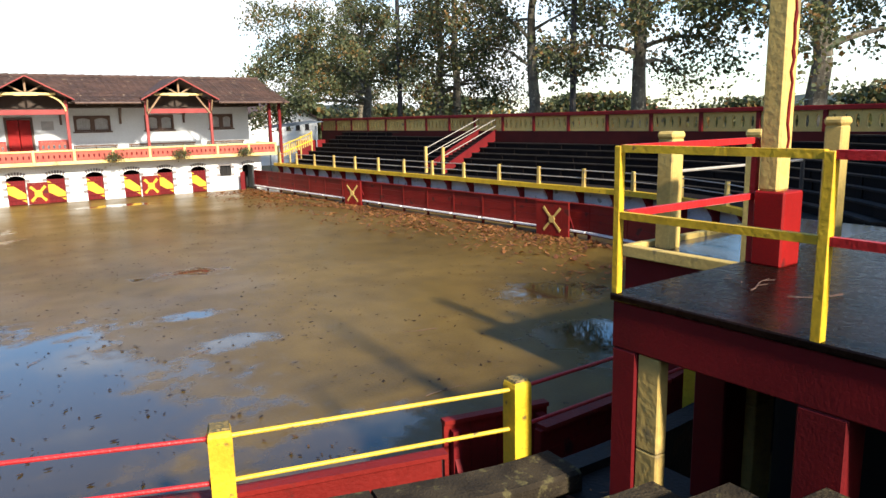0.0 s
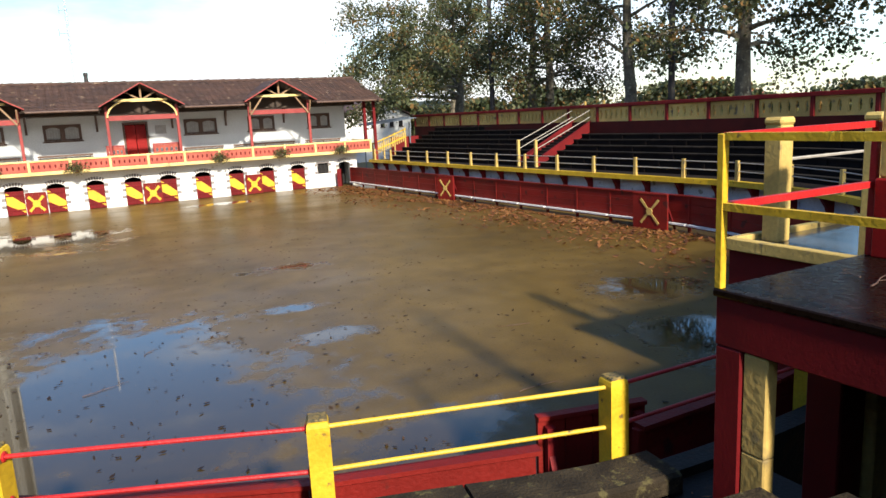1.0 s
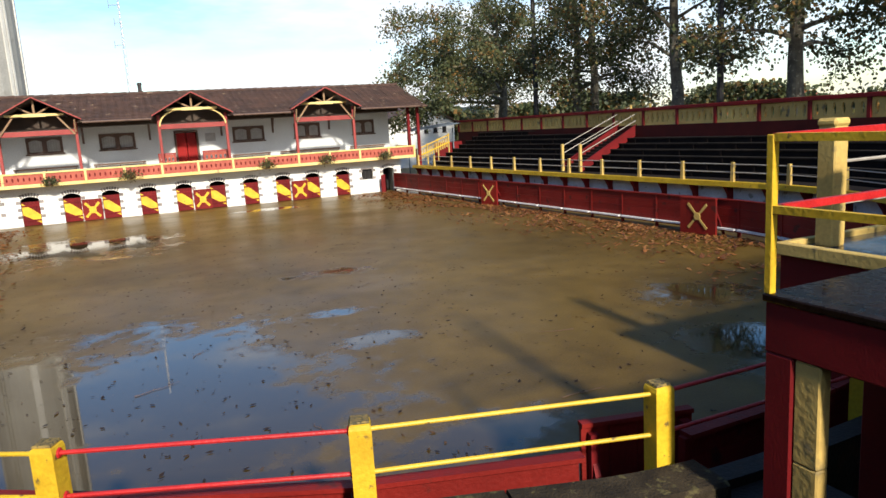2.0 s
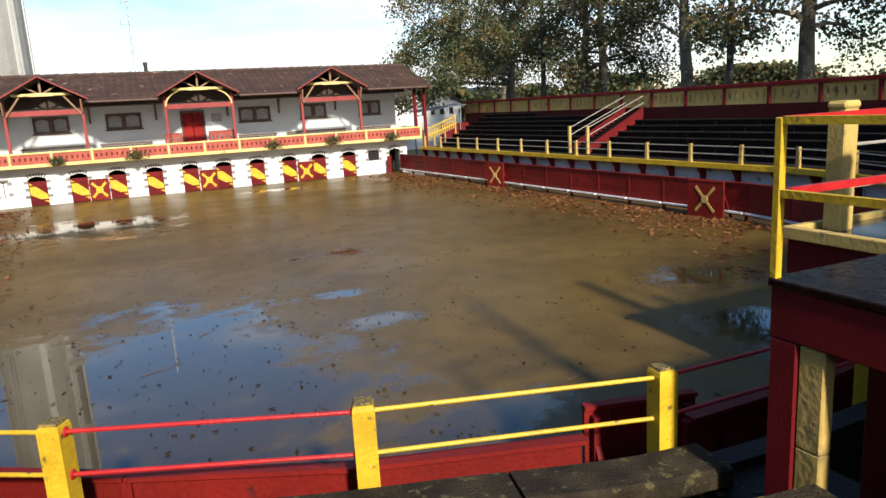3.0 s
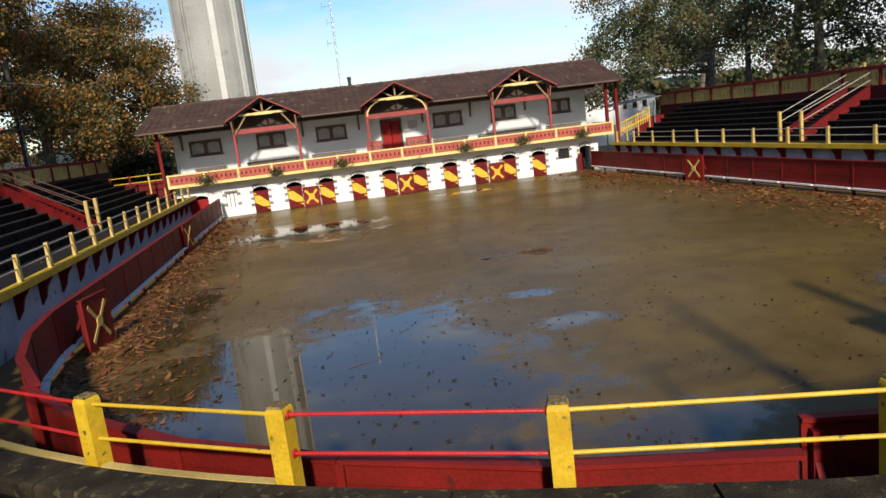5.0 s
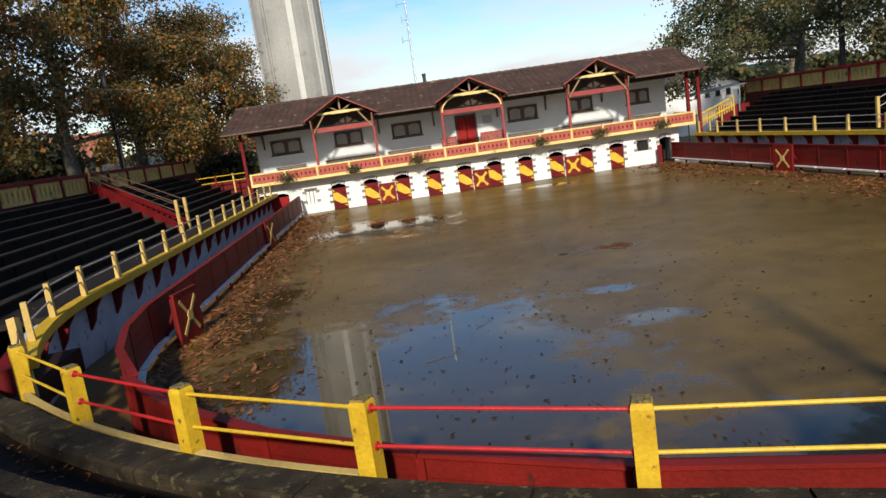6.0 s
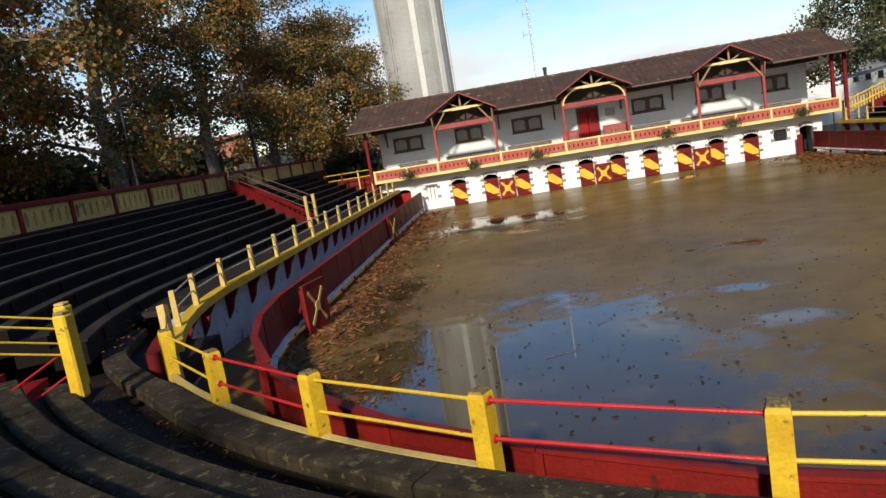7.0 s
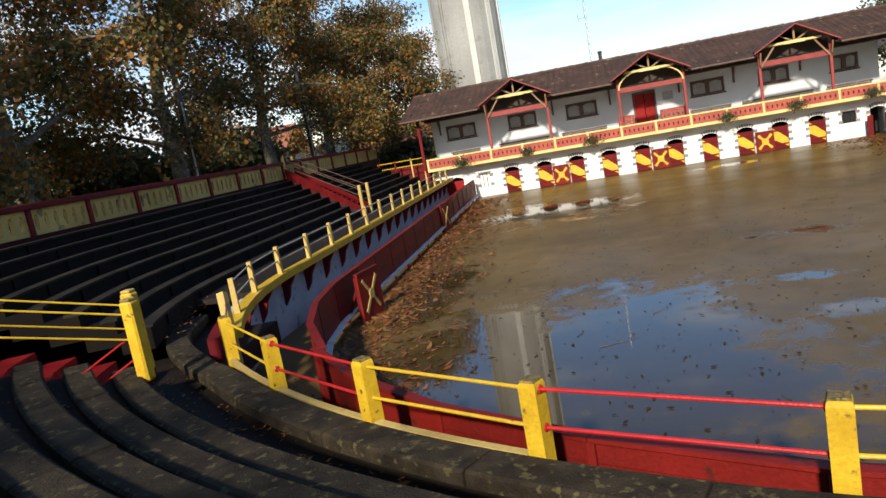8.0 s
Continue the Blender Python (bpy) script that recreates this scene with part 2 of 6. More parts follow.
def mud_material():
    """Wet mud: brown sand, broad shallow water where the ground dips, a film of water nearly all over."""
    m = bpy.data.materials.new("wet_mud_with_puddles")
    m.use_nodes = True
    n, l = m.node_tree.nodes, m.node_tree.links
    p = n["Principled BSDF"]
    geo = n.new("ShaderNodeNewGeometry")

    def noise_at(s, d=5.0):
        t = n.new("ShaderNodeTexNoise")
        t.inputs["Scale"].default_value, t.inputs["Detail"].default_value = s, d
        l.new(geo.outputs["Position"], t.inputs["Vector"])
        return t.outputs["Fac"]

    def op(kind, a, b=0.0, c=0.0):
        k = n.new("ShaderNodeMath")
        k.operation = kind
        for i, v in enumerate((a, b, c)):
            if isinstance(v, (int, float)):
                k.inputs[i].default_value = v
            else:
                l.new(v, k.inputs[i])
        return k.outputs[0]

    def span(v, a, b, c, d):
        r = n.new("ShaderNodeMapRange")
        r.interpolation_type = "SMOOTHSTEP"
        for s, q in zip(("From Min", "From Max", "To Min", "To Max"), (a, b, c, d)):
            r.inputs[s].default_value = q
        l.new(v, r.inputs["Value"])
        return r.outputs["Result"]

    sep = n.new("ShaderNodeSeparateXYZ")
    l.new(geo.outputs["Position"], sep.inputs[0])
    wob = op("ADD", op("MULTIPLY", op("SUBTRACT", noise_at(0.5), 0.5), 2.0), op("MULTIPLY", op("SUBTRACT", noise_at(2.4, 6.0), 0.5), 1.1))
    depth = None
    # hollows of the ring that hold water: centre x, y, half widths, depth
    for cx, cy, rx, ry, deep in HOLLOWS:
        dx = op("DIVIDE", op("SUBTRACT", sep.outputs["X"], cx), rx)
        dy = op("DIVIDE", op("SUBTRACT", sep.outputs["Y"], cy), ry)
        r2 = op("SUBTRACT", 1.0, op("SQRT", op("ADD", op("MULTIPLY", dx, dx), op("MULTIPLY", dy, dy))))
        r2 = op("MULTIPLY", r2, deep)
        depth = r2 if depth is None else op("MAXIMUM", depth, r2)
    wet = op("ADD", depth, wob)
    pool = span(wet, -0.32, 0.50, 0.0, 1.0)
    fine = noise_at(22.0, 8.0)
    mid = noise_at(1.3, 6.0)
    broad = noise_at(0.16, 3.0)
    ramp = n.new("ShaderNodeValToRGB")
    e = ramp.color_ramp.elements
    e[0].color, e[1].color = (0.058, 0.034, 0.0065, 1), (0.168, 0.104, 0.024, 1)
    e[0].position, e[1].position = 0.32, 0.66
    l.new(op("ADD", op("ADD", op("MULTIPLY", mid, 0.30), op("MULTIPLY", fine, 0.25)), op("MULTIPLY", broad, 0.45)), ramp.inputs["Fac"])
    mx = n.new("ShaderNodeMix")
    mx.data_type = "RGBA"
    mx.inputs["B"].default_value = (0.050, 0.033, 0.013, 1)
    l.new(pool, mx.inputs["Factor"])
    l.new(ramp.outputs["Color"], mx.inputs["A"])
    l.new(mx.outputs["Result"], p.inputs["Base Color"])
    damp = span(noise_at(0.25, 3.0), 0.36, 0.64, 0.28, 0.40)
    rough = op("MULTIPLY", damp, span(pool, 0.0, 1.0, 1.0, 0.0))
    l.new(op("ADD", rough, 0.03), p.inputs["Roughness"])
    p.inputs["IOR"].default_value = 1.33
    l.new(span(pool, 0.0, 1.0, 0.36, 1.0), p.inputs["Specular IOR Level"])
    b = n.new("ShaderNodeBump")
    b.inputs["Distance"].default_value = 0.006
    l.new(span(pool, 0.0, 1.0, 0.40, 0.015), b.inputs["Strength"])
    l.new(op("ADD", fine, op("MULTIPLY", mid, 0.15)), b.inputs["Height"])
    l.new(b.outputs["Normal"], p.inputs["Normal"])
    return m


HOLLOWS = [(0.2, 12.6, 3.5, 5.8, 1.0), (-2.6, 13.5, 2.7, 4.3, 1.0), (-5.0, 20.5, 1.0, 4.4, 1.0), (4.3, 14.4, 0.9, 0.45, 0.5), (4.8, 17.2, 0.8, 0.35, 0.5), (12.9, 13.2, 1.1, 1.5, 0.8), (11.2, 9.2, 1.7, 1.5, 0.9),
           (4.4, 8.6, 1.3, 0.8, 0.7), (-1.9, 35.6, 3.9, 3.6, 0.75), (8.5, 44.5, 2.2, 0.8, 0.6), (5.9, 22.4, 0.9, 0.5, 0.35)]
MUD = mud_material()


# ---- helpers for meshes ----
def part(name, bm, material, parent=None, label=""):
    """Links a bmesh as one mesh object, under a thing or a part."""
    me = bpy.data.meshes.new(name)
    bm.normal_update()
    bm.to_mesh(me)
    bm.free()
    me.materials.append(material)
    ob = new(name, me)
    if parent is not None:
        ob.parent = parent
    return tagged(ob, label)


def root(name, label, category, group="", kind="", at=(0, 0, 0)):
    ob = new(name)
    ob.empty_display_size = 0.2
    ob.location = at
    return tagged(ob, label, category, group, kind)


def hang(ob, parent):
    """Parents a mesh made in world places to a root that may stand elsewhere."""
    ob.parent = parent
    ob.matrix_parent_inverse = Matrix.Translation(parent.location).inverted()
    return ob


def bm_new():
    return bmesh.new()


def quad_prism(bm, low, high):
    """A solid between two rings of the same number of places."""
    n = len(low)
    a, b = [bm.verts.new(p) for p in low], [bm.verts.new(p) for p in high]
    bm.faces.new(a[::-1])
    bm.faces.new(b)
    for i in range(n):
        bm.faces.new((a[i], a[(i + 1) % n], b[(i + 1) % n], b[i]))
    return bm


def box(bm, x0, x1, y0, y1, z0, z1, bevel=0.0):
    if x1 < x0:
        x0, x1 = x1, x0
    if y1 < y0:
        y0, y1 = y1, y0
    if not bevel:
        return quad_prism(bm, [(x0, y0, z0), (x1, y0, z0), (x1, y1, z0), (x0, y1, z0)], [(x0, y0, z1), (x1, y0, z1), (x1, y1, z1), (x0, y1, z1)])
    e = min(bevel, (x1 - x0) / 3, (y1 - y0) / 3, (z1 - z0) / 3)

    def ring(i, z):
        return [(x0 + i, y0 + e, z), (x0 + e, y0 + i, z), (x1 - e, y0 + i, z), (x1 - i, y0 + e, z), (x1 - i, y1 - e, z), (x1 - e, y1 - i, z), (x0 + e, y1 - i, z), (x0 + i, y1 - e, z)]

    rings = [[bm.verts.new(p) for p in ring(i, z)] for i, z in ((e * 0.7, z0), (0, z0 + e), (0, z1 - e), (e * 0.7, z1))]
    bm.faces.new(rings[0][::-1])
    bm.faces.new(rings[-1])
    for a, b in zip(rings, rings[1:]):
        for i in range(8):
            bm.faces.new((a[i], a[(i + 1) % 8], b[(i + 1) % 8], b[i]))
    return bm


def tube(bm, p, q, r0, r1=None, sides=8):
    """A tapered round bar from p to q."""
    r1 = r0 if r1 is None else r1
    p, q = Vector(p), Vector(q)
    d = (q - p).normalized()
    u = d.orthogonal().normalized()
    v = d.cross(u)
    ring = [(u * math.cos(k * math.tau / sides) + v * math.sin(k * math.tau / sides)) for k in range(sides)]
    return quad_prism(bm, [p + c * r0 for c in ring], [q + c * r1 for c in ring])


def bar(bm, p, q, w, h, up=(0, 0, 1)):
    """A square bar from p to q, w wide and h high."""
    p, q = Vector(p), Vector(q)
    d = (q - p).normalized()
    s = d.cross(Vector(up)).normalized() * w / 2
    t = s.cross(d).normalized() * h / 2
    return quad_prism(bm, [p - s - t, p + s - t, p + s + t, p - s + t], [q - s - t, q + s - t, q + s + t, q - s + t])


def sweep(bm, rails, z_of):
    """A solid along a way: rails are lists of plan points of the profile's corners, z_of their heights; ends are closed."""
    n = len(rails)
    rows = [[bm.verts.new((*rails[k][i], z_of[k] if not callable(z_of[k]) else z_of[k](i))) for k in range(n)] for i in range(len(rails[0]))]
    for a, b in zip(rows, rows[1:]):
        for k in range(n):
            bm.faces.new((a[k], b[k], b[(k + 1) % n], a[(k + 1) % n]))
    bm.faces.new(rows[0])
    bm.faces.new(rows[-1][::-1])
    return bm


def fixed(bm):
    bmesh.ops.recalc_face_normals(bm, faces=bm.faces[:])
    return bm


# ---- the plan of the ring: two long sides and a round near end ----
CX, CY = 5.57, 18.5
Y_FAR = 47.9


def near_radius(a):
    """The barrier's distance from the middle of the round end, a in degrees from 180 (left) over 270 (near) to 360 (right)."""
    if a < 270:
        return 12.62 + 0.24 * math.sin(radians(min(90, (a - 180) * 1.6)))
    s = (a - 270) / 90
    return 12.86 + (14.2 - 12.86) * s * s * (3 - 2 * s)


def bulge(a):
    """How far the seats of the near end widen towards the left stand, and a little towards the platform."""
    if a > 249:
        s = max(0.0, min(1.0, (a - 255) / 9.5))
        return 0.2 * s * s * (3 - 2 * s)
    return 0.83 * min(1.0, (249 - a) / 38.3) ** 2.1 * max(0.0, min(1.0, (a - 196) / 14))


def side_left(y, off):
    return (-7.9 + (47.2 - y) * 0.0297 - off, y)


def side_right(y, off):
    return (18.2 + (47.2 - y) * 0.0546 + off, y)


def arc(a, off, wide=True):
    r = near_radius(a) + off + (bulge(a) if wide else 0)
    return (CX + r * math.cos(radians(a)), CY + r * math.sin(radians(a)))


def way_left(off, y0=Y_FAR, a1=208, step=1.0, wide=False):
    n = max(2, int((y0 - CY) / step))
    pts = [side_left(y0 + (CY - y0) * i / n, off) for i in range(n)]
    m = max(1, int((a1 - 180) / 4))
    return pts + [arc(180 + (a1 - 180) * i / m, off, wide) for i in range(m + 1)]


def way_right(off, y0=Y_FAR, a1=300, step=1.0):
    n = max(2, int((y0 - CY) / step))
    pts = [side_right(y0 + (CY - y0) * i / n, off) for i in range(n)]
    m = max(1, int((360 - a1) / 4))
    return pts + [arc(360 + (a1 - 360) * i / m, off, False) for i in range(m + 1)]


def way_near(off, a0=208, a1=276, wide=True, n=34):
    return [arc(a0 + (a1 - a0) * i / n, off, wide) for i in range(n + 1)]


def along(way, gap, start=0.0):
    """Places every gap metres along a way, with the direction there."""
    out, need = [], start
    for p, q in zip(way, way[1:]):
        d = Vector(q) - Vector(p)
        L = d.length
        while need <= L:
            s = Vector(p) + d * (need / L)
            out.append((s, d.normalized()))
            need += gap
        need -= L
    return out


# ---- ground ----
def ground_sheet():
    bm = bm_new()
    n = 40
    ring = [(CX + 2500 * math.cos(math.tau * i / n), CY + 2500 * math.sin(math.tau * i / n), -0.06) for i in range(n)]
    bm.faces.new([bm.verts.new(p) for p in ring])
    tagged(part("ground", bm, GROUND), "leaf-strewn grass ground under the trees round the bullring", "ground", kind="structure")
    bm = bm_new()
    left, right = way_left(1.9, 49.6, 270), way_right(1.9, 49.6, 270)
    out = left + right[::-1][1:]
    low = [(x, y, -0.3) for x, y in out]
    top = [(x, y, 0.0) for x, y in out]
    quad_prism(bm, low, top)
    fixed(bm)
    tagged(part("ring_floor", bm, MUD), "wet brown mud ring floor with shallow puddles mirroring the sky", "ring floor", kind="structure")


ground_sheet()


# ---- the far building ----
F, GY, WY = 49.0, 48.1, 52.0      # planes of the lower wall, the gable fronts and the gallery's back wall
XL, XR = -10.95, 19.8             # ends of the balcony
building = root("arena_hall", "long white hall with balcony, timber gables and brown tiled roof", "building", at=(4.4, 50, 0))


def bpart(name, bm, material, label="", under=None):
    ob = part(name, fixed(bm), material, None, label)
    if under is None:
        return hang(ob, building)
    ob.parent = under
    return ob


DOORS = [-5.77, -3.50, -1.30, 0.90, 3.09, 5.22, 7.41, 9.61, 11.71, 13.92]
DW, DH, RISE = 1.0, 1.62, 0.17


def arch_top(x, x0, w, z, rise):
    s = (x - x0) / w * 2 - 1
    return z + rise * (1 - s * s)


def lower_wall():
    bm = bm_new()
    th = 0.35
    opens = [(x, x + DW, 0.0, DH, RISE) for x in DOORS] + [(15.85, 16.72, 0.98, 1.72, 0.0), (17.5, 18.35, 0.0, 1.62, 0.12), (-7.62, -6.80, 0.62, 1.62, 0.0), (-9.75, -8.75, 0.0, 1.5, 0.14)]
    opens.sort()
    x = XL + 0.1
    top = 2.42
    for x0, x1, z0, z1, rise in opens:
        box(bm, x, x0, F, F + th, -0.1, top)
        if z0 > 0:
            box(bm, x0, x1, F, F + th, -0.1, z0)
        n = 8 if rise else 1
        xs = [x0 + (x1 - x0) * i / n for i in range(n + 1)]
        low = [(px, F, arch_top(px, x0, x1 - x0, z1, rise)) for px in xs]
        ring = low + [(x1, F, top), (x0, F, top)]
        quad_prism(bm, ring, [(px, F + th, pz) for px, _, pz in ring])
        x = x1
    box(bm, x, XR - 0.9, F, F + th, -0.1, top)
    # end walls of the lower storey
    box(bm, XL + 0.1, XL + 0.45, F + th, 58, -0.1, top)
    box(bm, XR - 1.25, XR - 0.9, F + th, 58, -0.1, top)
    bmesh.ops.remove_doubles(bm, verts=bm.verts[:], dist=1e-4)
    bpart("wall", bm, WHITE, "white limewashed lower wall")
    # near-black sheet in place of the shade behind the half doors
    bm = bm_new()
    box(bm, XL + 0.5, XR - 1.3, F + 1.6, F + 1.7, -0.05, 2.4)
    bpart("dark_back_wall", bm, DARK, "near-black sheet standing in for the shade inside the stables")


lower_wall()


def quoins(x0, x1, z1, arch=True):
    """Grey stones round an opening, a little proud of the wall."""
    for side, x in ((-1, x0), (1, x1)):
        for k in range(3):
            z = z1 * (0.30 + 0.27 * k)
            w = 0.24 if k % 2 == 0 else 0.20
            bm = bm_new()
            box(bm, x, x + side * w, F - 0.012, F + 0.05, z, z + 0.19, 0.01)
            bpart("stone", bm, STONE)
    if arch:
        w = x1 - x0
        n = 7
        for i in range(n):
            c = (x0 + x1) / 2
            a0, a1 = -0.95 + 1.9 * i / n + 0.04, -0.95 + 1.9 * (i + 1) / n - 0.04
            def at(s, out):
                return (c + s * (w / 2 + out * 0.55), F - 0.014, arch_top(c + s * w / 2, x0, w, z1, RISE) + 0.03 + out)
            bm = bm_new()
            ring = [at(a0, 0), at(a1, 0), at(a1, 0.20), at(a0, 0.20)]
            quad_prism(bm, ring, [(p[0], F + 0.05, p[2]) for p in ring])
            bpart("arch_stone", bm, STONE)


def stable_door(x0):
    """A red half door with a yellow slanting band, under a dark gap."""
    x1, y = x0 + DW, F + 0.10
    h = 1.48
    bm = bm_new()
    for k in range(5):
        a = x0 + 0.01 + (DW - 0.02) * k / 5
        box(bm, a + 0.004, a + (DW - 0.02) / 5 - 0.004, y, y + 0.05, 0.03, h, 0.006)
    d = bpart("stable_door", bm, DARK_RED, "red plank door with a yellow slanting band")
    for z in (0.30, 1.18):
        bm = bm_new()
        box(bm, x0 + 0.03, x1 - 0.03, y - 0.035, y - 0.004, z, z + 0.09, 0.006)
        bpart("rail", bm, DARK_RED, under=d)
    bm = bm_new()
    ring = [(x0 + 0.03, 1.42), (x0 + 0.03, 0.70), (x1 - 0.03, 0.14), (x1 - 0.03, 0.66), (x0 + 0.46, 1.10)]
    quad_prism(bm, [(px, y - 0.012, pz) for px, pz in ring], [(px, y - 0.001, pz) for px, pz in ring])
    bpart("band", bm, YELLOW, "yellow painted band", under=d)
    quoins(x0, x1, DH)


for dx in DOORS:
    stable_door(dx)


def cross_mark(center, along_v, out_v, size, height, slim=1.0):
    """Two crossed yellow strokes with a round boss, lying proud of a board."""
    c, u, o = Vector(center), Vector(along_v).normalized(), Vector(out_v).normalized()
    w = Vector((0, 0, 1))
    bm = bm_new()
    for s in (-1, 1):
        p = c - u * s * size * 0.42 - w * height * 0.40
        q = c + u * s * size * 0.42 + w * height * 0.40
        d = (q - p).normalized()
        t = d.cross(o).normalized()
        for m0, m1, w0, w1 in ((0.0, 0.5, 0.085 * slim, 0.06 * slim), (0.5, 1.0, 0.06 * slim, 0.085 * slim)):
            a, b = p + (q - p) * m0, p + (q - p) * m1
            low = [a - t * w0 * size, a + t * w0 * size, b + t * w1 * size, b - t * w1 * size]
            k = 0.012 + 0.004 * (s + 1)
            quad_prism(bm, low, [v + o * k for v in low])
    ring = [c + (u * math.cos(math.tau * i / 14) + w * math.sin(math.tau * i / 14)) * 0.225 * slim * size for i in range(14)]
    quad_prism(bm, ring, [v + o * 0.03 for v in ring])
    return fixed(bm)


def burladero(p, q, height, out, name_label, legs=True):
    """A free-standing refuge board: planks, a cap, struts behind, a yellow cross in front."""
    p, q, o = Vector((*p, 0)), Vector((*q, 0)), Vector((*out, 0)).normalized()
    mid = (p + q) / 2
    th = root("refuge_board", name_label, "refuge board", "refuge boards round the ring", at=tuple(mid))
    u = (q - p).normalized()
    L = (q - p).length
    n = max(3, int(L / 0.3))
    bm = bm_new()
    for k in range(n):
        a, b = p + u * (L * k / n + 0.004), p + u * (L * (k + 1) / n - 0.004)
        low = [a, b, b - o * 0.06, a - o * 0.06]
        quad_prism(bm, [v + Vector((0, 0, 0.04)) for v in low], [v + Vector((0, 0, height)) for v in low])
    hang(part("board", fixed(bm), BARRIER_RED), th)
    bm = bm_new()
    low = [p + o * 0.02, q + o * 0.02, q - o * 0.10, p - o * 0.10]
    quad_prism(bm, [v + Vector((0, 0, height + 0.002)) for v in low], [v + Vector((0, 0, height + 0.05)) for v in low])
    hang(part("cap", fixed(bm), BARRIER_RED), th)
    if legs:
        for e in (p + u * 0.12, q - u * 0.12):
            bm = bm_new()
            bar(bm, e - o * 0.12 + Vector((0, 0, -0.02)), e - o * 0.12 + Vector((0, 0, height - 0.06)), 0.1, 0.1, up=tuple(u))
            bar(bm, e - o * 0.14 + Vector((0, 0, height * 0.7)), e - o * 0.62 + Vector((0, 0, 0.0)), 0.07, 0.07, up=tuple(u))
            hang(part("strut", fixed(bm), DARK_RED), th)
    hang(part("cross_mark", cross_mark(mid + o * 0.003 + Vector((0, 0, height * 0.52)), u, o, min(1.0, L * 0.85), height * 0.85, 0.62 if legs else 1.0), OCHRE if legs else YELLOW, None, "yellow painted cross with a round boss"), th)
    return th


for bx in (-2.47, 4.12, 10.64):
    burladero((bx, F - 0.25), (bx + 1.12, F - 0.25), 1.30, (0, -1), "red refuge board with a yellow cross against the white stable wall", legs=False)


def small_windows():
    for x0, x1, z0, z1 in ((15.85, 16.72, 0.98, 1.72), (-7.62, -6.80, 0.62, 1.62)):
        lit = x0 > 0
        bm = bm_new()
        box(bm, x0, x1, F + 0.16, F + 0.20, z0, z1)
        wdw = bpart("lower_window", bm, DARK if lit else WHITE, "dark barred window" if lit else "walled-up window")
        bm = bm_new()
        for k in range(1, 3):
            x = x0 + (x1 - x0) * k / 3
            tube(bm, (x, F + 0.09, z0), (x, F + 0.09, z1), 0.018, sides=6)
        bpart("bars", bm, IRON, under=wdw)
        for side, x in ((-1, x0), (1, x1)):
            for z in ((z0, z1 - 0.2) if lit else (z0 + 0.1, z1 - 0.24)):
                bm = bm_new()
                box(bm, x - side * 0.06, x + side * 0.2, F - 0.012, F + 0.05, z, z + 0.2, 0.01)
                bpart("stone", bm, STONE)
        bm = bm_new()
        box(bm, x0 - 0.05, x1 + 0.05, F - 0.03, F + 0.05, z1, z1 + 0.12, 0.01)
        bpart("stone", bm, STONE)
    quoins(17.5, 18.35, 1.62)
    bm = bm_new()
    box(bm, 17.42, 17.5, F - 0.6, F + 0.02, 0.0, 1.25)
    box(bm, 17.1, 17.5, F - 0.6, F - 0.55, 0.0, 1.25)
    bpart("open_door", bm, DARK_RED, "dark red door standing open")


small_windows()


def balcony():
    bm = bm_new()
    box(bm, XL, XR, GY + 0.02, WY, 2.36, 2.52)
    bpart("balcony_floor", bm, WHITE, "concrete balcony slab")
    for z0, z1, o in ((2.36, 2.56, 0.03), (3.15, 3.25, 0.03)):
        bm = bm_new()
        box(bm, XL - 0.02, XR + 0.02, GY - o, GY + 0.13, z0, z1, 0.015)
        bpart("balcony_rail", bm, CREAM, "cream yellow concrete rail")
    # returns at both ends
    for x in (XL, XR - 0.1):
        bm = bm_new()
        box(bm, x, x + 0.1, GY + 0.15, WY - 0.2, 3.15, 3.24, 0.01)
        bpart("balcony_rail", bm, CREAM, "cream yellow concrete rail")
    posts = [XL + 0.06] + [XL + 2.36 + 2.195 * k for k in range(13)] + [XR - 0.06]
    for x in posts:
        bm = bm_new()
        box(bm, x - 0.07, x + 0.07, GY - 0.045, GY + 0.14, 2.36, 3.27, 0.015)
        bpart("balcony_post", bm, CREAM)
    for a, b in zip(posts, posts[1:]):
        bpart("balcony_panel", pierced(a + 0.075, b - 0.075, GY + 0.02, GY + 0.09, 2.57, 3.145, 7, 0.36), TERRACOTTA, "terracotta panel pierced by a row of small openings")
        # dark sheet added behind the panel in place of shade in its openings
        bm = bm_new()
        box(bm, a + 0.075, b - 0.075, GY + 0.092, GY + 0.11, 2.57, 3.145)
        bpart("panel_backing", bm, DARK_RED, "added dark sheet standing in for shade in the openings")


